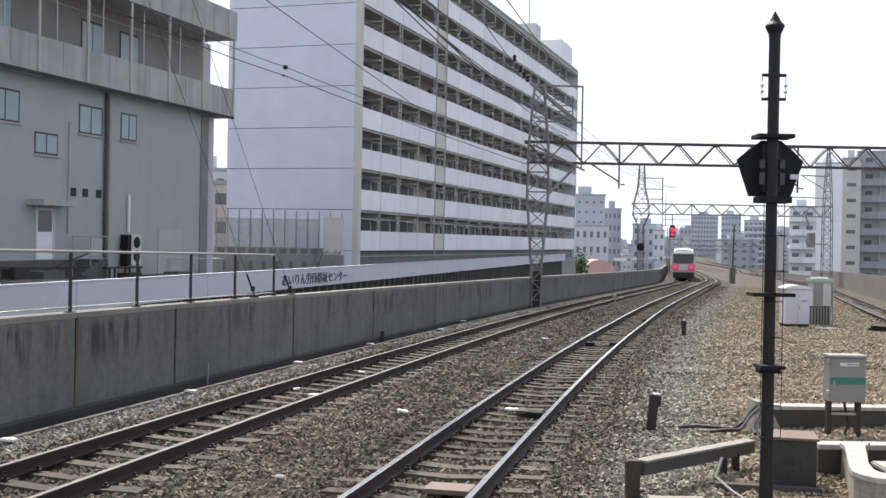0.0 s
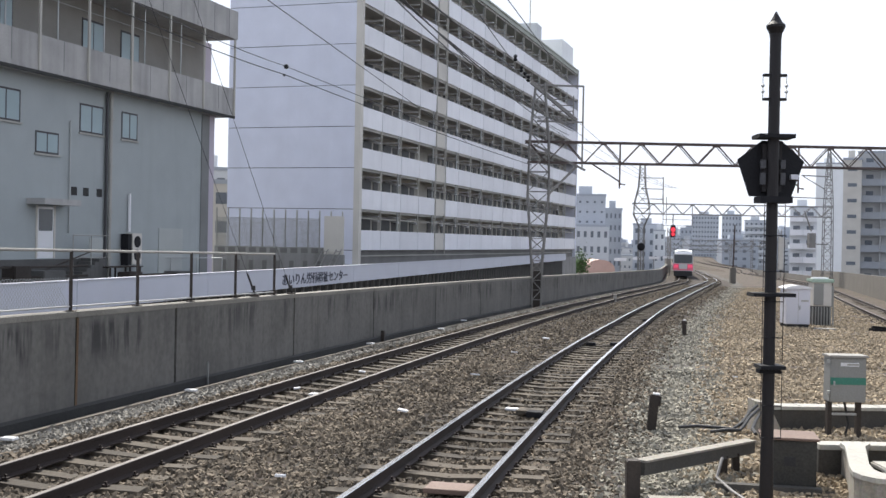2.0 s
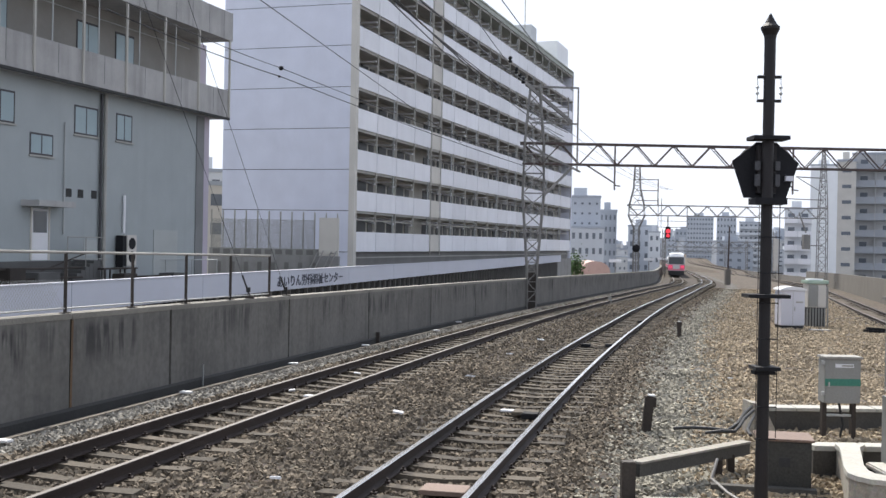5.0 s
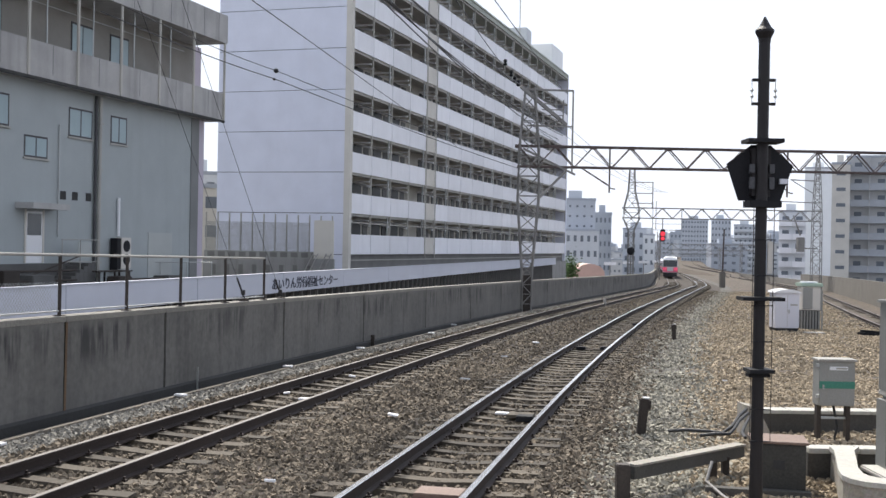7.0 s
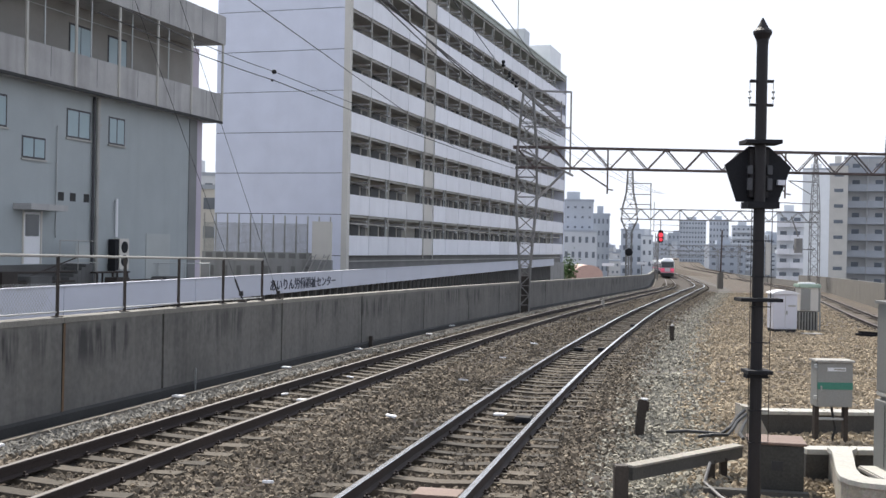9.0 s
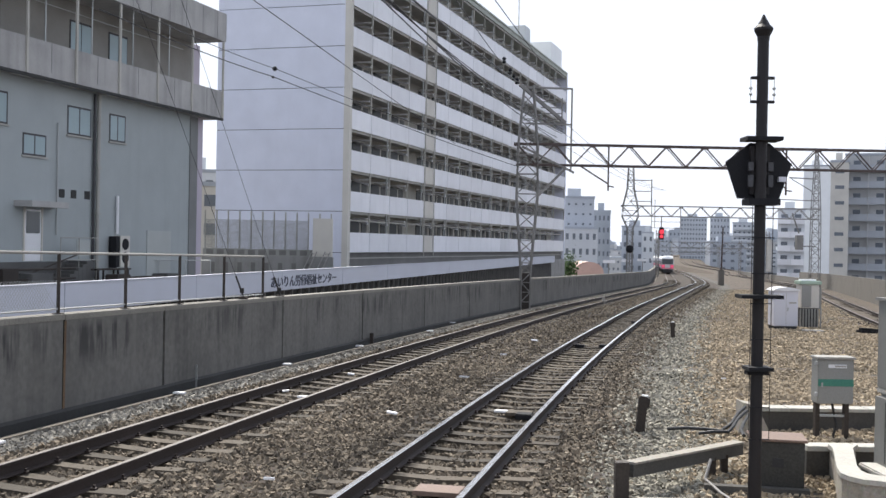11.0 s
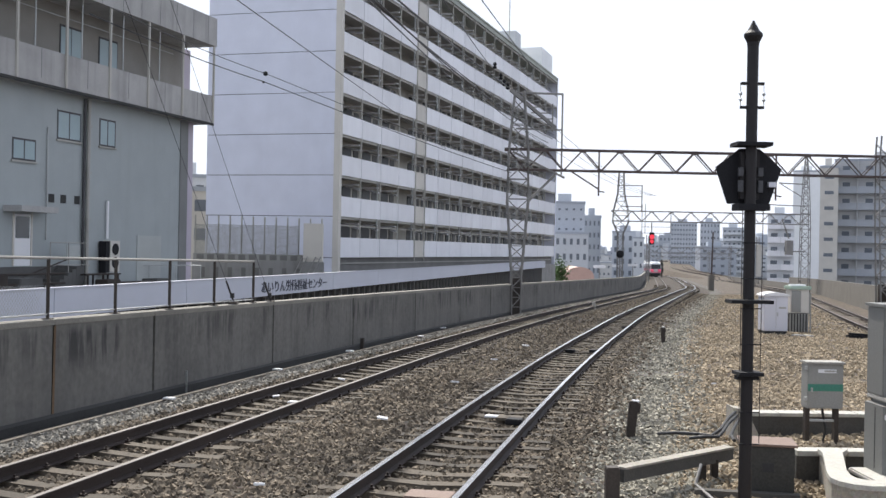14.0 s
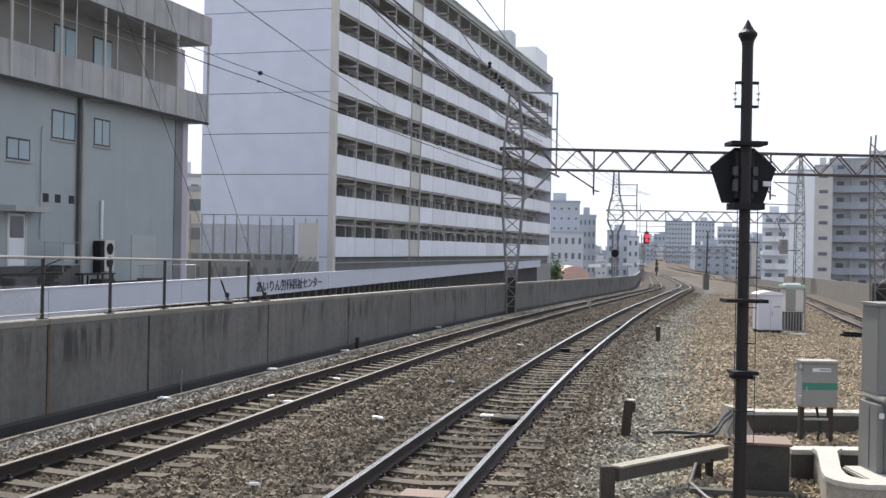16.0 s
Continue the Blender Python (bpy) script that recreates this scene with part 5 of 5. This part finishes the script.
def make_strip_box():
    b = thing("track_box", "grey steel equipment box with a green strip on two legs", "equipment box", Matrix.Translation((5.76, 15.72, 0)))
    part("case", box(-0.255, 0.255, -0.14, 0.14, 0.07, 0.70, bevel=0.012), BOX_GREY, b)
    part("lid", box(-0.275, 0.275, -0.17, 0.16, 0.702, 0.735, bevel=0.006), COPING, b)
    part("green_strip", box(-0.252, 0.252, -0.1445, -0.141, 0.32, 0.42), BOX_GREEN, b)
    part("name_plate", box(-0.11, 0.15, -0.146, -0.141, 0.58, 0.63), WHITE_PAINT, b)
    part("plate_mark", box(-0.02, 0.14, -0.1485, -0.1465, 0.593, 0.617), FRAME_GREY, b)
    part("handle", box(-0.21, -0.19, -0.165, -0.141, 0.31, 0.37), GALV, b)
    for z in (0.18, 0.62):
        part("hinge", box(-0.29, -0.256, -0.14, -0.08, z, z + 0.05), GALV, b)
    for x in (-0.22, 0.20):
        part("leg", box(x - 0.03, x + 0.03, -0.05, 0.05, -0.55, 0.069), RUSTY_POST, b)
    part("brace", box(-0.22, 0.19, -0.03, 0.0, -0.13, -0.10), GALV, b)
    bm = bmesh.new()
    for a, c in (((0.0, 0, 0.07), (0.06, -0.02, -0.25)), ((0.06, -0.02, -0.25), (0.0, 0.0, -0.5))):
        rod(bm, a, c, 0.018)
    part("cable", bm, CABLE, b)


def make_cabinets():
    c = thing("relay_cabinet", "tall pale grey steel relay cabinet on a lower cabinet", "cabinet", Matrix.Translation((4.92, 11.6, 0.307)))
    part("upper_case", box(-0.02, 0.86, 0.0, 0.43, 0.452, 1.40, bevel=0.01), CABINET_GREY, c)
    part("upper_lid", box(-0.043, 0.89, -0.035, 0.46, 1.402, 1.435), CABINET_GREY, c)
    part("shelf", box(-0.02, 0.95, -0.19, 0.43, 0.40, 0.45, bevel=0.009), COPING, c, "white sloping ledge")
    part("lower_case", box(0.026, 0.93, -0.14, 0.43, -0.36, 0.398, bevel=0.01), CABINET_GREY, c)
    part("side_plate", box(-0.052, 0.022, -0.085, 0.39, -0.36, 0.36), CABINET_GREY, c)
    part("side_groove", box(-0.055, -0.053, 0.10, 0.115, -0.33, 0.33), JOINT, c, "dark seam")
    part("knob", box(-0.035, 0.017, -0.12, -0.087, 0.22, 0.28, bevel=0.008), WHITE_PAINT, c)
    part("ledge", box(-0.24, 1.08, -0.60, 0.36, -0.42, -0.362, bevel=0.015), TROUGH_LIT, c, "white concrete ledge")
    part("ledge_foot", box(-0.20, 1.05, -0.56, 0.33, -0.76, -0.422), TROUGH_SHADE, c)


def make_yard_boxes():
    w = thing("white_cabinet", "white steel track cabinet with a curved lid on a dark base", "cabinet", Matrix.Translation((13.62, 42.6, -0.81)))
    part("body", box(-0.45, 0.47, -0.4, 0.4, 0.13, 1.48, bevel=0.02), BOX_WHITE, w)
    bm = bmesh.new()
    prism(bm, [(-0.51, 1.482), (0.53, 1.482), (0.51, 1.53), (0.3, 1.60), (0, 1.63), (-0.3, 1.60), (-0.49, 1.53)], -0.46, 0.46)
    part("lid", bm, WHITE_PAINT, w)
    part("plinth", box(-0.43, 0.45, -0.38, 0.38, -0.15, 0.128), JOINT, w)
    part("seam", box(0.0, 0.012, -0.404, -0.4, 0.2, 1.4), FRAME_GREY, w)
    part("mark", box(0.12, 0.4, -0.405, -0.4, 1.0, 1.06), FRAME_GREY, w)
    part("handle", box(0.05, 0.09, -0.43, -0.4, 0.7, 0.85), GALV, w)
    g = thing("shelter_cabinet", "beige cabinet with a pale green roof on a picket base", "cabinet", Matrix.Translation((15.05, 44.0, -0.83)))
    part("body", box(-0.36, 0.38, -0.3, 0.3, 0.78, 1.72, bevel=0.02), CORNER_TAN, g)
    part("door", box(-0.33, 0.05, -0.32, -0.301, 0.82, 1.68), BOX_GREY, g)
    part("roof", box(-0.42, 0.45, -0.38, 0.38, 1.722, 1.86, bevel=0.02), ROOF_GREEN, g, "pale green sheet roof")
    part("roof_ridge", box(-0.30, 0.28, -0.2, 0.2, 1.862, 1.92), WHITE_PAINT, g)
    for i in range(8):
        u = -0.40 + i * 0.115
        part("picket", box(u, u + 0.06, -0.34, -0.31, 0.02, 0.76), BOX_GREY, g)
    part("base", box(-0.34, 0.36, -0.28, 0.28, -0.1, 0.775), JOINT, g)
    part("side_unit", box(0.385, 0.5, -0.2, 0.2, 0.75, 1.6), BOX_GREY, g)
    s = part("slab", box(13.9, 14.6, 40.8, 41.2, -0.84, -0.72, pose(0, 0, 0)), COPING)
    tagged(s, "broken pale concrete slab on the gravel", "slab")
    for (x, y, z, h, lean, n) in ((3.10, 16.2, -0.5, 0.55, 5, "short leaning dark marker post with a white top"), (8.15, 37.0, -0.78, 0.52, -4, "short dark marker post in the gravel")):
        st = thing("marker_post", n, "marker post", pose(x, y, z, 0, lean, 0))
        part("stub", box(-0.065, 0.065, -0.05, 0.05, -0.2, h, bevel=0.012), RUSTY_POST, st)
        part("cap", box(-0.02, 0.07, -0.052, 0.052, h + 0.001, h + 0.02), WHITE_PAINT, st)
        part("plate", box(0.066, 0.10, -0.03, 0.03, h - 0.16, h - 0.02), RUSTY_POST, st)
    for y, dz, w2, h, mt, lab in ((19.6, -0.3, 0.012, 0.42, GALV, "thin steel stake at the foot of the wall"), (30.9, -0.34, 0.05, 0.36, RUSTY_POST, "short dark stub at the foot of the wall"), (55.0, 0.25, 0.05, 0.75, COPING, "small white plate fixed to the wall")):
        st = part("wall_stake", box(-w2, w2, -w2, w2, 0, h, line_pose(y, WALL + 0.10, dz)), mt)
        tagged(st, lab, "stake")
    dm = part("drain_pipe_end", box(-0.9, 0.9, -0.16, 0.16, -0.12, 0.16, pose(16.6, 40.6, -0.78, 0, 4, 8), bevel=0.09), BLACK_DULL)
    tagged(dm, "dark half-buried pipe on the gravel", "pipe")
    k = thing("kilometre_post", "small white post beside the rusty track", "marker post", Matrix.Translation((9.9, 63.3, -1.15)))
    part("stub", box(-0.09, 0.09, -0.05, 0.05, -0.1, 0.5), COPING, k)


def make_markers():
    """Bright plates, litter and track fittings on the ballast."""
    for x, y in ((-4.33, 19.1), (-3.19, 24.56), (-1.94, 30.04), (-5.43, 13.87), (0.82, 41.96), (-0.03, 36.85), (3.6, 54.0)):
        z = on_line(y, 0, -0.2).z
        m = part("white_marker", box(-0.10, 0.10, -0.07, 0.07, 0.0, 0.035, pose(x, y, z + 0.03, 0, 0, -15), bevel=0.008), WHITE_PAINT)
        tagged(m, "small white marker plate on the drain kerb", "marker", "white marker plates")
    for x, y, w, d in ((0.69, 22.39, 0.09, 0.1), (-0.58, 16.98, 0.08, 0.09), (-1.7, 11.78, 0.06, 0.06), (1.85, 27.93, 0.08, 0.1), (3.12, 33.09, 0.1, 0.12), (-2.55, 19.52, 0.06, 0.06), (-1.62, 22.55, 0.07, 0.07), (6.13, 22.96, 0.05, 0.05)):
        z = on_line(y, 0, -0.15).z
        m = part("litter", box(-w, w, -d / 2, d / 2, 0.0, 0.03, pose(x, y, z, random.uniform(-10, 10), random.uniform(-10, 10), random.uniform(-40, 40)), bevel=0.006), WHITE_PAINT)
        tagged(m, "scrap of white litter on the ballast", "litter", "scraps of litter")
    for y, off, u in ((17.7, LEFT_TRACK, 0.30), (17.2, 0.0, -0.06)):
        m = part("track_plate", box(-0.16, 0.16, -0.08, 0.08, 0.0, 0.03, line_pose(y, off + u, -0.13), bevel=0.006), WHITE_PAINT)
        tagged(m, "bright white plate fixed between the rails", "plate", "plates between the rails")
    for y, off, u, w, mt, lab in ((11.3, 0.0, 0.2, 0.24, LID_BROWN, "flat rust-brown board between the rails"), (17.15, 0.0, 0.18, 0.2, SLEEPER, "grey board beside a sleeper")):
        m = part("track_board", box(-w, w, -0.19, 0.19, 0.0, 0.05, line_pose(y, off + u, -0.15), bevel=0.006), mt)
        tagged(m, lab, "board")
    for y, u in ((16.85, 0.30), (31.2, 0.35), (44.0, 0.3), (31.0, -0.3)):
        m = part("track_device", box(-0.13, 0.13, -0.14, 0.14, 0.0, 0.09, line_pose(y, u, -0.17), bevel=0.015), BLACK_DULL)
        tagged(m, "small dark device between the rails", "track device", "devices between the rails")


def make_signals():
    fp = thing("thin_pole", "thin dark steel pole on a concrete base between the tracks", "pole", Matrix.Translation((34.95, 133, -2.0)))
    bm = bmesh.new()
    rod(bm, (0, 0, 0), (0.15, 0, 6.9), 0.12, 0.09, 8)
    part("shaft", bm, BEAM_BROWN, fp)
    part("base", box(-0.3, 0.32, -0.3, 0.3, -0.2, 1.75), PARAPET_FAR, fp, "weathered concrete base")
    s = thing("railway_signal", "railway colour-light signal that shows red under the beam", "signal", Matrix.Translation((25.15, 120.9, 0)))
    part("lamp_board", box(-0.27, 0.27, 0, 0.18, 3.15, 4.5, bevel=0.05), BLACK_DULL, s)
    bm = bmesh.new()
    lathe(bm, [(0.25, 0), (0.25, 0.05)], 16, pose(0, 0.0, 4.0, 90))
    part("red_lamp", bm, SIGNAL_RED, s, "glowing red lamp")
    bm = bmesh.new()
    lathe(bm, [(0.2, 0), (0.2, 0.05)], 16, pose(0, 0.0, 3.5, 90))
    part("red_lamp", bm, SIGNAL_RED, s, "glowing red lamp")
    for a, b, w in (((-0.75, 0.2, 4.4), (-0.75, 0.2, 7.6), 0.06), ((-1.1, 0.2, 4.4), (-1.1, 0.2, 7.6), 0.06), ((2.1, 0.2, 4.4), (2.1, 0.2, 6.8), 0.08),
                    ((-1.1, 0.2, 4.42), (2.1, 0.2, 4.42), 0.06), ((-1.1, 0.2, 5.1), (2.1, 0.2, 5.1), 0.05), ((0, 0.2, 4.4), (0, 0.2, 5.75), 0.10)):
        member(s, "frame_bar", a, b, w, MAST_GREY)
    b = thing("railway_signal", "dark back of a round signal head on the gantry mast", "signal", Matrix.Translation((21.2, 118.4, 0)))
    bm = bmesh.new()
    lathe(bm, [(0.42, 0), (0.42, 0.15), (0.2, 0.3)], 16, pose(0, 0, 2.05, 90))
    part("head", bm, BLACK_DULL, b)
    bm = bmesh.new()
    bar(bm, (0, 0.05, -1.9), (0, 0.05, 2.0), 0.12)
    part("stem", bm, MAST_GREY, b)


# ---- distance ----
def tower(name, label, x0, x1, y, deep, z1, material, storeys=0, bays=0, win=(0.55, 0.5), balcony=None, z_low=None, turn=None):
    """A far building: body, roof edge, and each window with its sill or each balcony slab."""
    if turn is None:
        turn = -math.degrees(math.atan2((x0 + x1) / 2, y))
    t = thing(name, label, "building", Matrix.Translation(((x0 + x1) / 2, y, 0)) @ pose(0, 0, 0, 0, 0, turn))
    h = (x1 - x0) / 2
    part("wall", box(-h, h, 0, deep, -6.9, z1), material, t)
    part("roof", box(-h - 0.1, h + 0.1, -0.1, deep + 0.1, z1, z1 + 0.35), CITY[2], t)
    part("roof_house", box(-h * 0.5, h * 0.25, deep * 0.3, deep * 0.7, z1 + 0.36, z1 + 1.7), material, t)
    if storeys:
        base = z_low if z_low is not None else -3.0
        sh, bw = (z1 - base) / storeys, 2 * h / bays
        wm = mesh_of("window", box(-bw * win[0] / 2, bw * win[0] / 2, -0.04, 0.06, sh * 0.3, sh * (0.3 + win[1])), CITY_GLASS)
        bl = mesh_of("balcony", box(-bw * 0.48, bw * 0.48, -1.1, 0.0, 0.0, sh * 0.42), balcony) if balcony else None
        for f in range(storeys):
            for k in range(bays):
                u = -h + bw * (k + 0.5)
                place(part("window", wm, None, t), pose(u, 0, base + f * sh))
                if balcony and k and f == 0:
                    part("partition", box(u - bw / 2 - 0.06, u - bw / 2 + 0.06, -1.0, 0.0, base, z1), material, t)
                if balcony:
                    place(part("balcony", bl, None, t), pose(u, 0, base + f * sh))
    return t


def make_city():
    tower("office_block", "white office block with a band of small dark windows", 19.8, 26.2, 175, 14, 5.0, CITY[1], 4, 6, (0.42, 0.4), z_low=-4.6)
    tower("office_block", "pale grey upper block without windows", 20.2, 26.0, 178, 9, 10.0, CITY[0], 3, 5, (0.3, 0.2), z_low=5.2)
    tower("apartment_house", "dark grey narrow apartment house", 27.7, 30.6, 190, 10, 8.2, CITY[2], 5, 4, (0.4, 0.4), z_low=-2)
    tower("apartment_house", "grey blue house with a pale side", 44.7, 51.5, 260, 12, 7.0, CITY[0], 4, 4, (0.4, 0.4), z_low=-4)
    tower("apartment_house", "tall narrow white house", 48.0, 50.6, 252, 5, 5.5, CITY[3], 3, 2, (0.4, 0.4), z_low=-2)
    tower("apartment_house", "grey slab of flats beyond the line", 94.7, 104.5, 420, 16, 13.9, CITY[0], 9, 9, (0.5, 0.4), z_low=-2)
    tower("apartment_house", "grey stepped block of flats", 96.4, 103.0, 382, 14, 13.2, CITY[0], 8, 6, (0.4, 0.4), z_low=-4)
    tower("apartment_house", "grey block of flats with balconies", 103.2, 111.0, 378, 14, 11.2, CITY[1], 7, 5, (0.4, 0.4), CITY[1], z_low=-4)
    tower("apartment_house", "narrow white block with stacked curved balconies", 66.0, 70.9, 210, 10, 9.9, CITY[3], 5, 2, (0.5, 0.4), PANEL_WHITE, z_low=-3.2)
    # the haze over this tower is only its bright white colour
    tower("tower_block", "tall pale slab tower almost white in the haze", 87.7, 94.4, 260, 12, 22.2, TOWER_WHITE)
    r = tower("tower_block", "large grey apartment tower with rows of balconies", 62.6, 86.0, 165, 12, 17.0, CITY[4], 8, 7, (0.32, 0.4), BALCONY_GREY, z_low=-3.2)
    s = tower("tower_block", "beige stair tower of the apartment house", 59.8, 62.4, 165.3, 11, 15.6, CORNER_TAN, 8, 1, (0.5, 0.22), z_low=-3.2)
    tower("apartment_house", "old flats behind the grey building", -21.5, -17.1, 88, 10, 6.5, CORNER_TAN, 5, 3, (0.6, 0.4), z_low=-5)
    tower("apartment_house", "pale house in the gap between buildings", -25, -22.0, 112, 8, 9.0, CITY[3], 4, 2, (0.5, 0.4), z_low=-1)
    # many small houses, row behind row
    rng = random.Random(7)
    for i in range(140):
        y = rng.uniform(210, 900)
        x = y * rng.uniform(0.118, 0.36)
        c = on_line(y, 0).x
        if abs(x - c) < 16 or (y < 300 and x > c) or (y < 560 and 0.195 < x / y < 0.262):
            continue
        h = rng.uniform(-1.0, 3.0) + (y - 200) * 0.012
        w = rng.uniform(4, 9) * (1 + y / 900)
        if y > 420 and rng.random() < 0.25:
            h += rng.uniform(3, 9)
        tower("house", "small grey city house among many roofs", x - w / 2, x + w / 2, y, rng.uniform(7, 12), h, rng.choice(CITY), 4, 4, (0.4, 0.35), z_low=-5, turn=-math.degrees(math.atan2(x, y)) + rng.uniform(-18, 18))
    for i in range(26):
        x = 100 + i * 26 + rng.uniform(-8, 8)
        h = rng.uniform(4, 14)
        tower("far_block", "hazy far city block on the skyline", x, x + rng.uniform(14, 24), 1250 + rng.uniform(-80, 200), 20, h, CITY[0], 0, 0)
    # houses close to the line where it bends away
    for x0, x1, y, z1, k in ((56.6, 61.2, 318, 0.4, 1), (50.5, 56.0, 312, -0.8, 3), (54.0, 59.0, 345, 2.2, 2), (60.0, 63.5, 352, 3.4, 0), (44.5, 49.0, 280, -0.6, 4)):
        tower("house", "small grey city house among many roofs", x0, x1, y, 8, z1, CITY[k], 3, 4, (0.4, 0.35), z_low=-6)
    tower("house", "low bright white house beside the line", 61.6, 64.4, 322, 6, -0.6, TOWER_WHITE, 2, 2, (0.4, 0.3), z_low=-5)
    a = thing("arched_roof", "pale pink arched sheet roof beyond the wall", "roof", Matrix.Translation((21.4, 150, 0)))
    bm = bmesh.new()
    prism(bm, [(-2.0, -3.0)] + [(-2.0 * math.cos(math.pi * i / 10), -1.2 + 1.35 * math.sin(math.pi * i / 10)) for i in range(11)] + [(2.0, -3.0)], 0, 9)
    part("shell", bm, mat("pink_sheet", (0.55, 0.36, 0.30), 0.6, vary=0.1), a)
    part("base", box(-2.1, 2.1, 0.1, 8.9, -6.9, -2.99), CITY[1], a)
    # a shrub behind the wall
    t = thing("small_tree", "bushy green tree top behind the retaining wall", "tree", Matrix.Translation((16.7, 135, 0)))
    bm = bmesh.new()
    rod(bm, (0, 0, -6.9), (0.1, 0, -1.5), 0.16, 0.09)
    for k in range(5):
        a2 = k * 1.26
        rod(bm, (0.1, 0, -2.0), (0.1 + 0.8 * math.cos(a2), 0.8 * math.sin(a2), -0.6 + 0.2 * k), 0.05, 0.02)
    part("trunk", bm, BARK, t)
    vs, fs = [], []
    for i in range(900):
        d = Vector((rng.gauss(0, 0.55), rng.gauss(0, 0.55), rng.gauss(0, 0.75)))
        c = Vector((0.1, 0, -0.4)) + d
        u, v = Vector((rng.uniform(-1, 1), rng.uniform(-1, 1), rng.uniform(-1, 1))) * 0.14, Vector((rng.uniform(-1, 1), rng.uniform(-1, 1), rng.uniform(-1, 1))) * 0.14
        k = len(vs)
        vs += [c - u, c + v, c + u, c - v]
        fs.append((k, k + 1, k + 2, k + 3))
    tagged(pydata("crown", vs, fs, LEAF, t), kind="stuff")
    for i in range(4):
        lp = thing("street_lamp", "white flood lamp on a thin post", "lamp", Matrix.Translation((26.5 + i * 5.2, 165 + 14 * i, 0)))
        part("head", box(-0.9, 0.9, -0.2, 0.2, -0.2, 0.25, bevel=0.05), WHITE_PAINT, lp)
        bm = bmesh.new()
        rod(bm, (0, 0.1, -6.9), (0, 0.1, -0.2), 0.08)
        part("post", bm, MAST_GREY, lp)


# ---- loose ballast ----
def make_stones():
    base = np.array([(x, y, z) for z in (-1, 1) for y in (-1, 1) for x in (-1, 1)], float) * 0.66
    tri = np.array([(0, 2, 3), (0, 3, 1), (4, 5, 7), (4, 7, 6), (0, 1, 5), (0, 5, 4), (2, 6, 7), (2, 7, 3), (0, 4, 6), (0, 6, 2), (1, 3, 7), (1, 7, 5)])
    rng = np.random.default_rng(11)
    for name, o0, o1, material, label, dens in (
            ("ballast_stones", -5.25, 2.2, STONE_BROWN, "loose brown ballast stones between the sleepers", 330),
            ("grey_stones", 1.3, 3.5, STONE_GREY, "loose grey crushed stones", 330),
            ("tan_stones", 2.4, 10.0, STONE_TAN, "loose tan crushed stones", 330),
            ("verge_stones", -5.95, -5.15, STONE_VERGE, "loose grey stones along the drain kerb", 330)):
        vs, fs, k = [], [], 0
        for y0, y1, d, s0, s1 in ((9.6, 16, dens, 0.024, 0.056), (16, 26, dens * 0.5, 0.030, 0.064), (26, 48, dens * 0.20, 0.035, 0.07), (48, 110, dens * 0.07, 0.045, 0.08)):
            n = int((y1 - y0) * (o1 - o0) * d)
            for y, o, s, q in zip(rng.uniform(y0, y1, n), rng.uniform(o0, o1, n), rng.uniform(s0, s1, n), rng.uniform(-1, 1, n)):
                if name == "ballast_stones" and o > 1.75 + 0.4 * q or name == "grey_stones" and (o < 1.75 - 0.4 * q or o > 2.95 + 0.5 * q) or name == "tan_stones" and o < 2.95 + 0.5 * q:
                    continue
                if any(abs(o - c - g) < 0.08 for c in (0.0, LEFT_TRACK) for g in (-0.566, 0.566)):
                    continue
                p = on_line(y, o, bed_height(o) + 0.012)
                if not -0.45 < p.x / p.y < 0.47:
                    continue
                r = rng.normal(size=(3, 3))
                m, _ = np.linalg.qr(r)
                pts = (base * rng.uniform(0.45, 1.2, (8, 3)) * s * (1.2, 0.9, 0.65)) @ m + (p.x, p.y, p.z)
                vs.append(pts)
                fs.append(tri + k)
                k += 8
        vs, fs = np.concatenate(vs), np.concatenate(fs)
        ob = pydata(name, vs.tolist(), fs.tolist(), material)
        tagged(ob, label, "stones", kind="stuff")


make_bed()
make_track("track_near", "near track with polished rails on dished concrete sleepers", 0.0, RAIL_TOP, -18.0, 700, 160, near_shift)
make_track("track_left", "second track with rusty rails on dished concrete sleepers", LEFT_TRACK, RAIL_DULL, -18.0, 700, 160)
make_track("track_far", "far track with rusty rails on dished concrete sleepers", FAR_TRACK, RAIL_DULL, 20.0, 700, 150)
make_wall()
make_east_parapet()
make_apartments()
make_office()
make_aircon()
make_band()
make_gantries()
make_far_gantries()
make_branch_line()
make_fence()
make_net_fence()
make_stays()
make_wires()
make_signal_pole()
make_troughs()
make_strip_box()
make_cabinets()
make_yard_boxes()
make_markers()
make_signals()
make_city()
make_stones()
train, train_cars = make_train()


# ---- what moves ----
def riding(y):
    """The pose of a car whose rear end is at the station y of the left track."""
    a, b = on_line(y, LEFT_TRACK), on_line(y + 20, LEFT_TRACK)
    yaxis = (b - a).normalized()
    xaxis = yaxis.cross(Vector((0, 0, 1))).normalized()
    return Matrix.Translation(a) @ Matrix((xaxis, yaxis, xaxis.cross(yaxis))).transposed().to_4x4()


def motions():
    run = ((0.0, 134.0), (2.0, 151.5), (4.0, 170.5), (6.5, 195.0), (9.0, 221.5), (11.5, 251.0), (13.0, 274.0), (14.0, 291.0), (15.0, 315.0), (16.0, 350.0))
    walk(train, [(t, riding(y)) for t, y in run])
    for car, y0 in train_cars[1:]:
        walk(car, [(t, riding(y).inverted() @ riding(y + y0 * 0.98) @ pose(0, -y0, 0)) for t, y in run])


motions()
